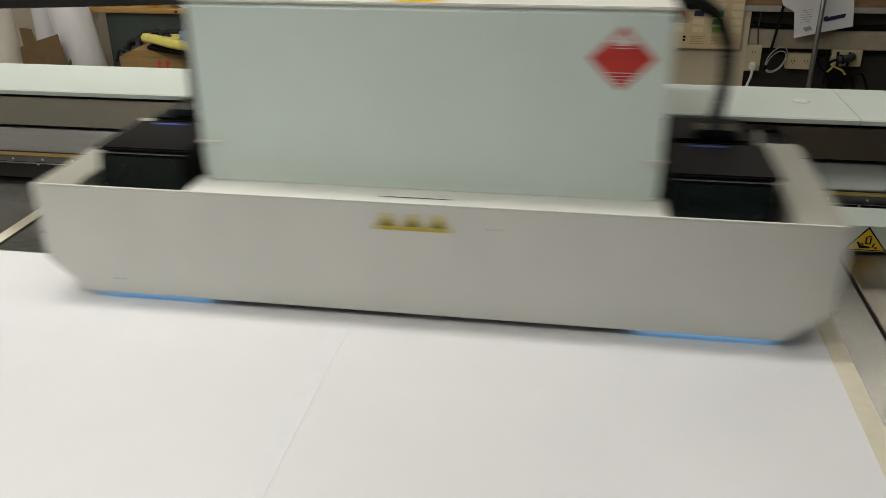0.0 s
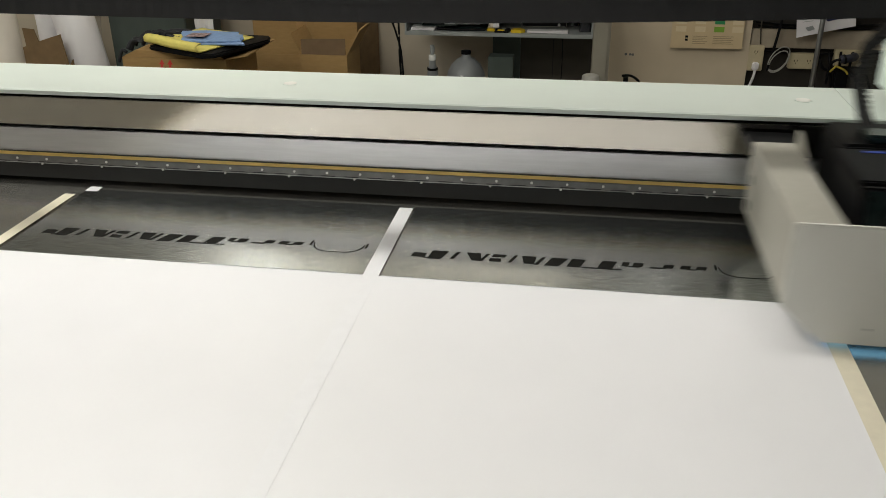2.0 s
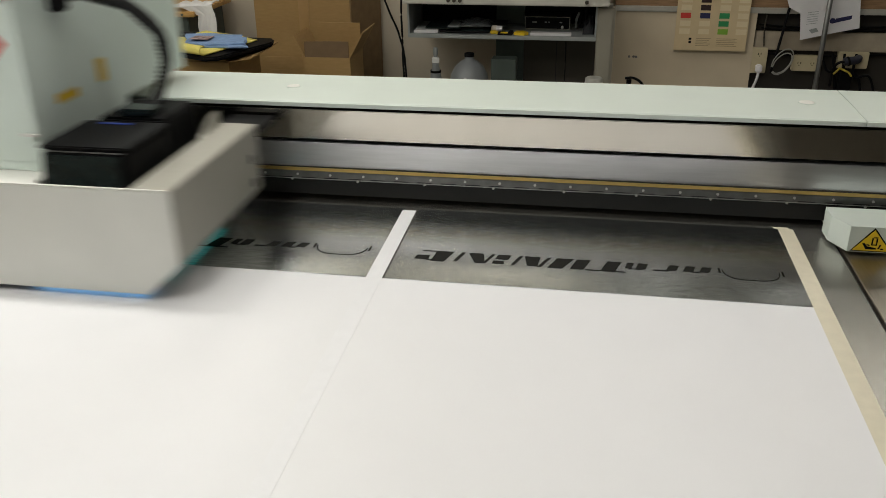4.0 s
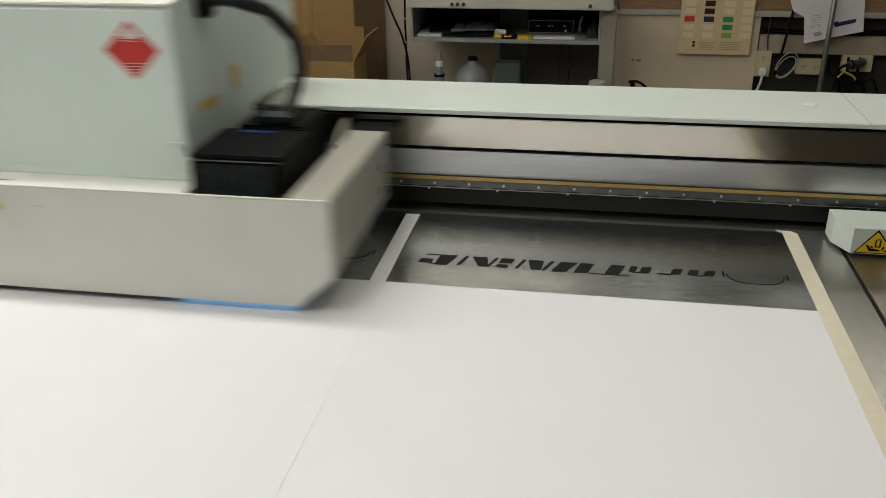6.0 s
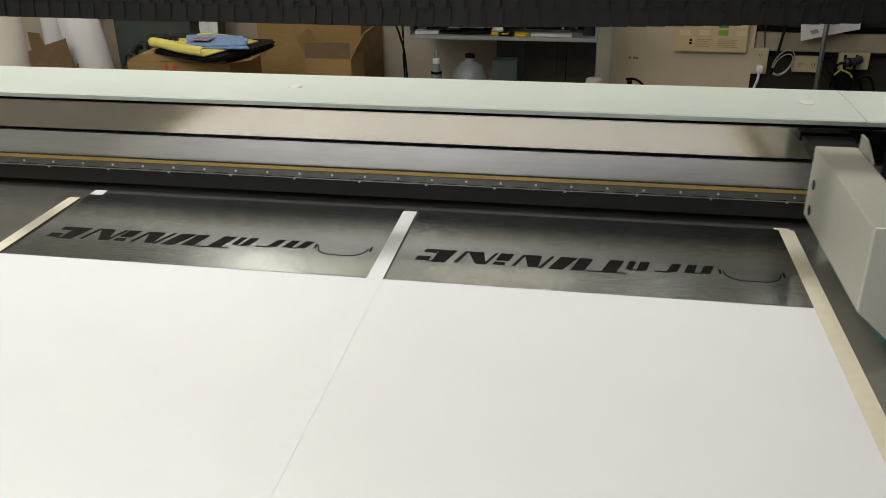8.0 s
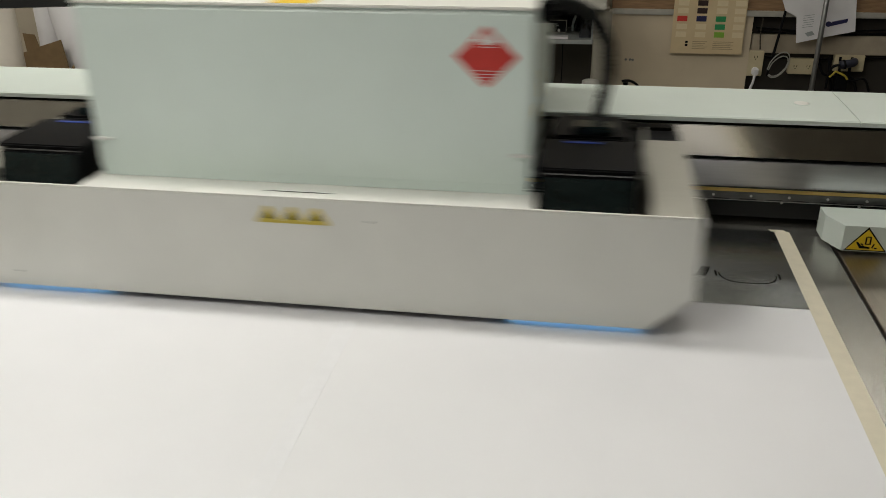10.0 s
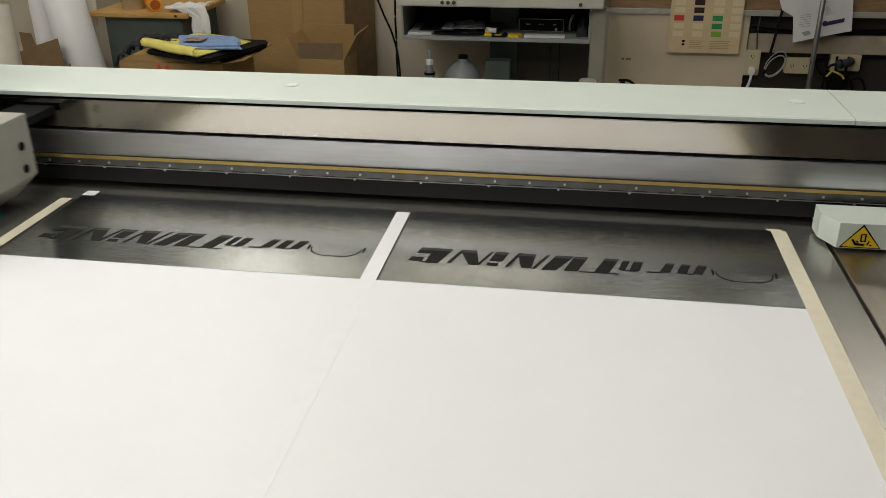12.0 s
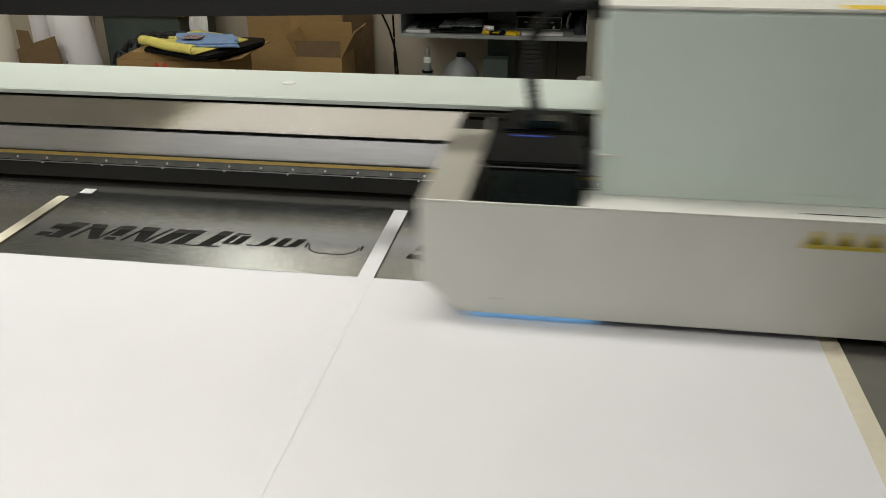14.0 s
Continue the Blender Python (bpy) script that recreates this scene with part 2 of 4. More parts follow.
solid("wall_south_east", B(-0.2, X1, Y0 - 0.12, Y0, 0, CEIL), "dimroom", "near-black brown wall, unseen, for dark reflections", "wall", kind="structure")
solid("wall_west", B(X0 - 0.12, X0, Y0, Y1, 0, CEIL), "ceiling", "off-white painted wall", "wall", kind="structure")
solid("wall_east", B(X1, X1 + 0.12, Y0, Y1, 0, CEIL), "dimroom", "near-black brown wall, unseen, for dark reflections", "wall", kind="structure")


def ceiling_lights():
    for lx, ly, watts, along in TUBES:
        ob = thing("ceiling_light", "unseen white fluorescent ceiling light with two tubes", "ceiling light", (lx, ly, CEIL), group="ceiling lights")
        ob.matrix_basis = pose(lx, ly, CEIL, 0, 0, 0 if along else 90)
        part("housing", B(-0.62, 0.62, -0.15, 0.15, -0.05, -0.001, bevel=0.006), "white", ob)
        for dy in (-0.07, 0.07):
            part("fluorescent_tube", cyl(bmesh.new(), 0.016, (-0.58, dy, -0.075), (0.58, dy, -0.075), 12), "tube", ob, "glowing white tube")


ceiling_lights()


# ---- printing table ----
def printing_table():
    ob = thing("printing_table", "flatbed printing table of grey anodised aluminium", "printing table", (0, 0, T))
    part("bed", B(-1.9, 0.685, -0.78, 0.95, -0.03, 0.0, bevel=0.001), "bed", ob, "satin grey aluminium bed")
    part("border", B(0.691, 0.975, -0.78, 0.95, -0.03, 0.0, bevel=0.001), "border", ob, "warm grey metal border plate")
    part("slot", B(0.685, 0.691, -0.78, 0.95, -0.03, -0.008), "dark", ob, "dark groove")
    # track and side cabinet, unseen, darken what the panel mirrors past the border
    part("track", B(0.980, 1.75, -0.78, 0.95, -0.20, -0.14, bevel=0.004), "dark", ob, "unseen near-black side track")
    part("cabinet", B(-1.85, 0.95, -0.70, 0.90, -0.85, -0.03, bevel=0.01), "hood", ob)
    part("side_cabinet", B(0.955, 1.7, -0.70, 0.90, -0.85, -0.201, bevel=0.01), "black", ob, "unseen black side cabinet")
    for fx in (-1.7, 1.55):
        for fy in (-0.6, 0.8):
            part("foot", cyl(bmesh.new(), 0.04, (fx, fy, -0.9), (fx, fy, -0.85)), "rubber", ob)


printing_table()

SH = 0.003    # thickness of the boards on the bed
for lab, xa, xb in (("left", -0.640, -0.012), ("right", -0.0115, 0.607)):
    solid("white_board", B(xa, xb, -0.775, -0.0008, 0.0002, SH, bevel=0.0006), "sheet",
          "smooth white plastic board lying on the printing table", "board", (0, 0, T), group="white boards")


def strip(name, x0, x1, y0, y1, z, material, label, skew=0.0):
    bm = bmesh.new()
    prism(bm, [(x0, y0), (x1, y0), (x1 + skew, y1), (x0 + skew, y1)], "z", z, z + 0.0002)
    return solid(name, bm, material, label, "tape", (0, 0, T), group="tape strips")


strip("tape_strip", 0.6045, 0.6285, -0.775, 0.270, SH + 0.0002, "tape", "long cream masking tape strip along the board edge")
strip("tape_strip", -0.652, -0.630, -0.775, 0.243, SH + 0.0002, "tape", "cream masking tape strip along the board edge", -0.006)
strip("tape_strip", -0.025, -0.0005, -0.775, 0.263, SH + 0.0002, "wtape", "white tape strip over the seam between boards", -0.003)
strip("tape_piece", -0.628, -0.604, 0.262, 0.284, SH + 0.0002, "wtape", "short piece of white tape at the panel corner")
strip("tape_piece", 0.600, 0.624, 0.2702, 0.2775, SH + 0.0002, "tape", "torn end of pale masking tape", -0.004)

PANELS = [(-0.0002, 0.607), (-0.628, -0.0255)]
BANDS = [(0.066, 0.097), (0.097, 0.104), (0.104, 0.113), (0.113, 0.122), (0.122, 0.131)]
# when each band of print appears on the two panels
WHEN = [(-1, -1), (2.75, 3.3), (6.85, 6.35), (9.45, 10.05), (13.75, 13.2)]
INK = []
# near edge from and to, far edge from and to, nearest and farthest line
BLOCKS = [(0.031, 0.053, 0.034, 0.054, 0.0725, 0.0865), (0.050, 0.062, 0.051, 0.063, 0.0695, 0.0725), (0.058, 0.078, 0.066, 0.098, 0.068, 0.131),
          (0.040, 0.061, 0.044, 0.066, 0.1015, 0.122), (0.092, 0.098, 0.110, 0.115, 0.071, 0.128), (0.126, 0.142, 0.104, 0.132, 0.071, 0.128),
          (0.138, 0.1425, 0.158, 0.163, 0.071, 0.128), (0.1526, 0.171, 0.154, 0.171, 0.072, 0.082), (0.156, 0.176, 0.164, 0.186, 0.088, 0.128),
          (0.182, 0.187, 0.201, 0.206, 0.072, 0.128), (0.2065, 0.222, 0.196, 0.227, 0.072, 0.128), (0.222, 0.2275, 0.246, 0.251, 0.070, 0.128),
          (0.2373, 0.259, 0.260, 0.288, 0.0695, 0.128)]
BLOCKS += [(0.271, 0.2913, 0.288, 0.309, 0.0705, 0.128), (0.2935, 0.353, 0.2945, 0.354, 0.0692, 0.0718), (0.317, 0.3385, 0.336, 0.357, 0.0732, 0.131),
           (0.3526, 0.362, 0.360, 0.371, 0.085, 0.118), (0.3684, 0.3834, 0.377, 0.391, 0.085, 0.118), (0.358, 0.379, 0.359, 0.380, 0.0825, 0.0848),
           (0.362, 0.385, 0.364, 0.387, 0.122, 0.126), (0.394, 0.417, 0.395, 0.418, 0.0825, 0.0858), (0.413, 0.428, 0.425, 0.438, 0.086, 0.118),
           (0.438, 0.453, 0.448, 0.461, 0.086, 0.118), (0.4615, 0.476, 0.472, 0.486, 0.087, 0.118), (0.450, 0.463, 0.4505, 0.4635, 0.0845, 0.0868)]


def sign_panels():
    """Metal panels with a slanted row of dark printed blocks, printed band by band."""
    for n, (xa, xb) in enumerate(PANELS):
        ob = thing("sign_panel", "brushed aluminium sign panel with black printed blocks", "sign panel", (xa, 0, T), group="sign panels")
        part("plate", B(0, xb - xa, 0.0004, 0.272, 0.0002, SH, bevel=0.0004), "plate", ob, "brushed aluminium plate")
        for k, (ya, yb) in enumerate(BANDS):
            when = WHEN[k][n]
            for n0, n1, f0, f1, lo, hi in BLOCKS:
                a, b = max(ya, lo), min(yb, hi)
                if b - a < 0.0005:
                    continue
                u, v = (a - lo) / (hi - lo), (b - lo) / (hi - lo)
                bm = prism(bmesh.new(), [(n0 + (f0 - n0) * u, a), (n1 + (f1 - n1) * u, a), (n1 + (f1 - n1) * v, b), (n0 + (f0 - n0) * v, b)], "z", 0, 0.0003)
                INK.append((part("printed_block", bm, "ink" if k < 3 else "freshink", ob), when))
        # half outline of a plain rounded shape beside the blocks
        bm = bmesh.new()
        cx, cy, rx, ry = 0.537, 0.100, 0.041, 0.030
        ring = [(cx + r * math.copysign(abs(math.cos(a)) ** 0.6, math.cos(a)) * rx, cy + r * math.sin(a) * ry)
                for r in (1.022, 0.978) for a in [-math.pi + j * math.pi / 32 for j in range(33)]]
        prism(bm, ring[:33] + ring[33:][::-1], "z", 0, 0.0003)
        for tx in (cx - rx - 0.006, cx + rx + 0.003):
            box(bm, tx, tx + 0.003, cy - 0.011, cy + 0.006, 0, 0.0003)
        INK.append((part("printed_outline", bm, "ink", ob, "thin black curved outline"), -1))


sign_panels()


# ---- gantry: spans the table and steps slowly away ----
def gantry():
    ob = thing("gantry", "printer gantry beam with pale green hood and steel rail", "printer gantry", (0, 0, T))
    a, b = -1.75, 1.6
    zt = 0.186
    bm = bmesh.new()
    prism(bm, [(0.283, zt - 0.009), (0.283, zt - 0.002), (0.286, zt), (0.475, zt), (0.478, zt - 0.003), (0.478, 0.10), (0.47, 0.10), (0.47, zt - 0.009)], "x", a, 0.714)
    part("hood", bm, "hood", ob, "pale green enamelled metal hood")
    bm = bmesh.new()
    prism(bm, [(0.283, zt - 0.009), (0.283, zt - 0.002), (0.286, zt), (0.475, zt), (0.478, zt - 0.003), (0.478, 0.10), (0.47, 0.10), (0.47, zt - 0.009)], "x", 0.7152, b)
    part("end_hood", bm, "hood", ob, "pale green enamelled end hood")
    for hx in (-1.16, -0.255, 0.645):
        h = part("hood_screw", lathe(bmesh.new(), [(0.0125, 0), (0.012, 0.0008), (0.008, 0.0017), (0.001, 0.0019)], (hx, 0.385, zt)), "ledge", ob, "glossy white screw cap", True)
        part("rim", lathe(bmesh.new(), [(0.0145, 0), (0.0145, 0.0006), (0.013, 0.0007)], (hx, 0.385, zt)), "hood", h)
    # near-black core paints the shaded gaps between hood, panel and rail
    part("beam", B(a, b, 0.305, 0.46, 0.012, zt - 0.012), "dark", ob, "beam core, near-black for shaded gaps")
    part("end_support", B(1.25, 1.55, 0.32, 0.45, -0.1395, 0.0118, bevel=0.004), "black", ob, "black end support")
    part("end_support", B(-1.70, -1.55, 0.32, 0.45, 0.0005, 0.0118, bevel=0.002), "black", ob)
    part("upper_panel", B(a, 1.12, 0.289, 0.305, 0.1175, 0.170, bevel=0.001), "satin", ob, "warm satin metal panel with mottled tone")
    part("rail_face", B(a, b, 0.287, 0.305, 0.0655, 0.1115, bevel=0.001), "steel", ob, "brushed steel rail face")
    part("scale_strip", B(a, b, 0.284, 0.290, 0.0590, 0.0652), "brass", ob, "amber encoder strip")
    part("lower_rail", B(a, b, 0.281, 0.300, 0.0455, 0.0588, bevel=0.0008), "strip", ob, "dark steel lower rail")
    for i in range(52):
        x = -1.62 + i * 0.0607
        part("rail_screw", cyl(bmesh.new(), 0.0023, (x, 0.2815, 0.0535), (x, 0.2795, 0.0535), 10), "screw", ob)
    for i in range(26):
        x = -1.60 + i * 0.1214
        part("rivet", cyl(bmesh.new(), 0.0022, (x + 0.03, 0.2812, 0.0442), (x + 0.03, 0.2790, 0.0442), 8), "screw", ob)
    part("edge_strip", B(a, b, 0.2796, 0.2809, 0.0452, 0.0458), "screw", ob, "thin bright metal edge")
    for i in range(74):
        x = -1.62 + i * 0.0425
        part("rail_slot", B(x, x + 0.026, 0.2806, 0.2812, 0.0468, 0.0482), "dark", ob)
    part("groove", B(a, b, 0.2835, 0.2868, 0.0656, 0.0672), "nearblack", ob, "dark strip")
    # sheet added where shade lies under the beam; its dark is colour
    part("under_shade", B(a, b, 0.292, 0.31, 0.012, 0.0455), "dark", ob, "near-black sheet for the shade under the beam")
    return ob


GANTRY = gantry()


def corner_guard():
    """Guard block with a warning triangle, fixed to the gantry's end."""
    g = part("corner_guard", prism(bmesh.new(), [(0.672, 0.262), (0.672, 0.225), (0.692, 0.185), (0.86, 0.185), (0.86, 0.262)], "z", 0.006, 0.048), "hood", GANTRY, "pale green guard block")
    prism_label = bmesh.new()
    w, h, xc = 0.058, 0.039, 0.727
    prism(prism_label, [(xc - w / 2 - 0.002, 0.0075), (xc + w / 2 + 0.002, 0.0075), (xc, 0.0075 + h + 0.001)], "y", 0.1846, 0.1842)
    part("label_border", prism_label, "black", g, "black label edge")
    bm = bmesh.new()
    prism(bm, [(xc - w / 2 + 0.001, 0.0092), (xc + w / 2 - 0.001, 0.0092), (xc, 0.0092 + h - 0.0045)], "y", 0.1841, 0.1838)
    part("warning_label", bm, "yellow", g, "yellow warning triangle")
    bm = bmesh.new()
    prism(bm, [(xc - 0.015, 0.0215), (xc - 0.012, 0.0225), (xc - 0.007, 0.0165), (xc + 0.006, 0.0145), (xc + 0.006, 0.0118), (xc - 0.009, 0.0118)], "y", 0.1837, 0.1835)
    prism(bm, [(xc - 0.009, 0.0195), (xc - 0.006, 0.0205), (xc - 0.003, 0.0175), (xc - 0.005, 0.0165)], "y", 0.1837, 0.1835)
    for fx, fz, fw, fh in ((-0.002, 0.020, 0.0022, 0.011), (0.0045, 0.020, 0.0022, 0.010), (-0.002, 0.0185, 0.0087, 0.0018), (0.0, 0.0305, 0.0065, 0.0018)):
        box(bm, xc + fx, xc + fx + fw, 0.1835, 0.1837, fz, fz + fh)
    prism(bm, [(xc + 0.008, 0.013), (xc + 0.0105, 0.013), (xc + 0.013, 0.020), (xc + 0.0105, 0.020)], "y", 0.1837, 0.1835)
    box(bm, xc + 0.0125, xc + 0.0165, 0.1835, 0.1837, 0.0118, 0.0140)
    part("pictogram", bm, "black", g, "black crush hazard mark")


corner_guard()


# ---- print carriage ----
def carriage():
    ob = thing("print_carriage", "wide print carriage with grey skirt and pale green cover", "print carriage", (0, 0, T))
    f, zt, zb, zc, ht, hb = -0.123, 0.170, 0.012, 0.060, 0.525, 0.471
    bm = bmesh.new()
    prism(bm, [(-ht, zt), (-ht, zc), (-hb, zb), (hb, zb), (ht, zc), (ht, zt)], "y", f, f + 0.004)
    bmesh.ops.bevel(bm, geom=bm.edges[:], offset=0.0010, segments=2, affect="EDGES")
    skirt = part("skirt", bm, "skirt", ob, "warm grey enamelled skirt with cut corners")
    # white strip added to paint the highlight along the bevelled top edge
    part("edge_highlight", B(-ht + 0.002, ht - 0.002, f + 0.0005, f + 0.0038, zt + 0.0001, zt + 0.0014), "ledge", ob, "white strip painting the skirt's top edge highlight")
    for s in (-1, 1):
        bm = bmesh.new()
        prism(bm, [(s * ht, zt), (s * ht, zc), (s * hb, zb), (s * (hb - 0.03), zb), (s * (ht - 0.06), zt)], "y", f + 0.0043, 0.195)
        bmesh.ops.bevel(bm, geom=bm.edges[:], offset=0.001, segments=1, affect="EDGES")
        e = part("end_panel", bm, "endshade", ob, "textured grey end panel, darkened for shade")
        for hz in (0.118, 0.077):
            part("hole", cyl(bmesh.new(), 0.008, (s * (ht - 0.002), 0.166, hz), (s * (ht + 0.0006), 0.166, hz), 16), "black", e, "dark screw hole")
        part("bracket", B(s * ht - 0.075 if s > 0 else -ht, ht if s > 0 else -ht + 0.075, 0.197, 0.28, 0.146, 0.160), "black", ob, "black rear bracket")
        part("tab", prism(bmesh.new(), [(0.115, zt), (0.19, zt), (0.19, zt + 0.022), (0.165, zt + 0.022)], "x", s * (ht - 0.063), s * (ht - 0.060)), "endshade", ob)
        # curing lamp
        x0, x1 = (0.318, 0.446) if s > 0 else (-0.446, -0.318)
        bm = bmesh.new()
        prism(bm, [(-0.085, 0.06), (-0.092, 0.150), (-0.080, 0.206), (0.045, 0.206), (0.055, 0.06)], "x", x0, x1)
        bmesh.ops.bevel(bm, geom=bm.edges[:], offset=0.005, segments=2, affect="EDGES")
        lamp = part("curing_lamp", bm, "black", ob, "black plastic curing lamp housing")
        part("lid", B(x0 - 0.004, x1 + 0.004, -0.078, 0.048, 0.2065, 0.212, bevel=0.002), "black", lamp)
        part("window", prism(bmesh.new(), [(-0.0932, 0.1515), (-0.0905, 0.1515), (-0.0805, 0.2005), (-0.0832, 0.2005)], "x", x0 + 0.008, x1 - 0.008), "lampglass", lamp, "dark glossy window")
        part("trim_line", B(x0 + 0.003, x1 - 0.003, -0.0812, -0.0795, 0.2045, 0.2060), "strip", lamp, "thin pale edge line")
        # weakly glowing line paints the blue glint on the lid
        part("glint_line", B(x0 + 0.03, x1 - 0.05, 0.03, 0.036, 0.2122, 0.2130), "blueglint", lamp, "thin glowing line painting a blue glint")
        part("rear_box", B(x0 + 0.01, x1 - 0.01, 0.06, 0.17, 0.08, 0.213, bevel=0.004), "black", lamp)
        part("cable_plug", B(x0 + 0.04, x1 - 0.03, 0.062, 0.10, 0.2135, 0.226, bevel=0.003), "lampglass", lamp)
        part("well", B(s * 0.315 if s > 0 else -0.462, 0.462 if s > 0 else -0.315, -0.10, 0.19, 0.03, 0.058), "dark", ob, "black recess floor")
        part("glow_strip", B(*((0.29, 0.462) if s > 0 else (-0.462, -0.29)), f + 0.012, f + 0.030, 0.0112, 0.0119), "glow", ob, "blue ultraviolet light")
        part("side_glow", B(*((0.462, 0.468) if s > 0 else (-0.468, -0.462)), f + 0.06, 0.15, 0.0105, 0.0119), "teal", ob, "teal light strip")
        # hose
        bend = [(s * 0.296, 0.03, 0.392), (s * 0.335, 0.06, 0.397), (s * 0.375, 0.115, 0.372), (s * 0.400, 0.152, 0.325), (s * 0.404, 0.155, 0.28), (s * 0.395, 0.135, 0.235), (s * 0.388, 0.115, 0.214)]
        hose = part("hose", tube(bmesh.new(), bend, 0.0085), "rubber", ob, "black corrugated rubber hose", True)
        bm = bmesh.new()
        for k in range(len(bend) - 1):
            p, q = Vector(bend[k]), Vector(bend[k + 1])
            for u in (0.1, 0.25, 0.4, 0.55, 0.7, 0.85, 1.0):
                c, d = p.lerp(q, u), (q - p).normalized() * 0.002
                cyl(bm, 0.0096, c - d, c + d, 12)
        part("ribs", bm, "rubber", hose)
        part("hose_clip", B(*((0.3065, 0.325) if s > 0 else (-0.319, -0.3005)), 0.018, 0.046, 0.376, 0.4035, bevel=0.003), "black", ob, "black hose clip")
        # hinge pin and stickers on the cover's flanks
        part("hinge_pin", B(*((0.284, 0.308) if s > 0 else (-0.302, -0.278)), -0.0645, -0.0601, 0.2190, 0.2225), "white", ob, "white hinge pin")
    part("base", B(-hb + 0.035, hb - 0.035, f + 0.0043, 0.19, 0.013, 0.029), "dark", ob)
    part("ledge", B(-0.313, 0.316, f + 0.0043, -0.045, 0.150, 0.166, bevel=0.001), "ledge", ob, "white enamelled ledge")
    part("slit", B(-0.045, 0.045, -0.092, -0.0905, 0.1665, 0.1668), "black", ob)
    bm = bmesh.new()
    prism(bm, [(-0.060, 0.180), (-0.060, 0.398), (-0.056, 0.404), (0.41, 0.404), (0.41, 0.212), (0.19, 0.212), (0.19, 0.180)], "x", -0.300, 0.306)
    cover = part("cover", bm, "cover", ob, "pale green enamelled cover")
    part("kick_strip", B(-0.299, 0.305, -0.0594, -0.05, 0.1665, 0.1797), "cover", cover)
    part("top_plate", B(-0.302, 0.308, -0.0615, 0.412, 0.4042, 0.4080, bevel=0.001), "ledge", cover, "off-white top plate")
    part("top_label", B(-0.030, 0.026, -0.058, -0.03, 0.4082, 0.4086), "yellow", cover, "yellow label")
    d = part("diamond_label", prism(bmesh.new(), [(0.248 - 0.039, 0.347), (0.248, 0.347 - 0.039), (0.248 + 0.039, 0.347), (0.248, 0.347 + 0.039)], "y", -0.0606, -0.0602), "red", cover, "red diamond hazard label")
    part("flame", prism(bmesh.new(), [(0.240, 0.362), (0.256, 0.362), (0.259, 0.368), (0.251, 0.380), (0.2475, 0.373), (0.243, 0.377), (0.2385, 0.368)], "y", -0.0609, -0.0607), "white", d, "white flame mark")
    for dx, dz, w, h in ((0, 0.3590, 0.022, 0.001), (-0.014, 0.366, 0.004, 0.003), (0.013, 0.365, 0.004, 0.003), (0, 0.3295, 0.034, 0.0008), (0, 0.3253, 0.026, 0.0008), (0, 0.3211, 0.018, 0.0008), (0, 0.3170, 0.010, 0.0008)):
        part("print_line", B(0.248 + dx - w / 2, 0.248 + dx + w / 2, -0.0609, -0.0607, dz, dz + h), "white", d, "thin pale line")
    for s, xf in ((1, 0.3062), (-1, -0.3006)):
        part("flank_label", B(xf, xf + 0.0004, 0.0, 0.055, 0.248, 0.262), "yellow", cover, "yellow label")
        part("flank_label", B(xf, xf + 0.0004, 0.115, 0.14, 0.252, 0.288), "yellow", cover, "yellow label")
    st = part("skirt_label", B(-0.049, 0.049, f - 0.0006, f - 0.0002, 0.134, 0.1372), "olive", skirt, "narrow yellow label strip")
    for k in range(3):
        xk = -0.033 + k * 0.033
        tri = part("warning_triangle", prism(bmesh.new(), [(xk - 0.0155, 0.1374), (xk + 0.0155, 0.1374), (xk + 0.003, 0.1575), (xk - 0.003, 0.1575)], "y", f - 0.0008, f - 0.0003), "olive", st, "yellow warning triangle")
        part("pictogram", prism(bmesh.new(), [(xk - 0.006, 0.140), (xk + 0.006, 0.140), (xk + 0.001, 0.150), (xk - 0.001, 0.150)], "y", f - 0.0012, f - 0.0009), "black", tri)
    for sx in (-0.42, 0.105):
        part("screw", cyl(bmesh.new(), 0.0018, (sx, f - 0.0004, 0.035 if sx < 0 else 0.142), (sx, f + 0.002, 0.035 if sx < 0 else 0.142), 8), "strip", skirt)
    return ob


CARRIAGE = carriage()


# ---- energy chain that trails from the cover ----
def cable_chain():
    ob = thing("cable_chain", "black plastic energy chain hanging in a shallow arc", "cable chain", (0, 0, T))
    n, pitch = 74, 0.0245
    bm = box(bmesh.new(), -0.0243, 0.0, 0.0, 0.075, 0.0, 0.070, bevel=0.0007)
    box(bm, -0.0215, -0.004, -0.003, -0.0003, 0.026, 0.066)
    prism(bm, [(-0.0262, 0.004), (-0.0235, 0.004), (-0.0215, 0.024), (-0.0225, 0.030), (-0.0262, 0.026)], "y", -0.0022, -0.0003)
    box(bm, -0.019, -0.006, 0.006, 0.069, -0.0008, -0.0002)
    link = mesh("link", bm, "rubber")
    for i in range(n):
        d = i * pitch
        o = new("link", link)
        o.parent = ob
        sag = 0.024 * math.sin(min(1.0, d / 0.9) * math.pi / 2) - 0.006 * max(0.0, d - 0.9)
        # the last links curl upward round the return bend
        turn = max(0, i - 66) * 18.0
        if i <= 66:
            place = Vector((-0.303 - d, 0.09, 0.3775 - sag))
        else:
            place += Vector((-pitch * math.cos(radians(turn)), 0, pitch * math.sin(radians(turn))))
        o.matrix_basis = pose(*place, 0, turn, 0)
    return ob


CHAIN = cable_chain()


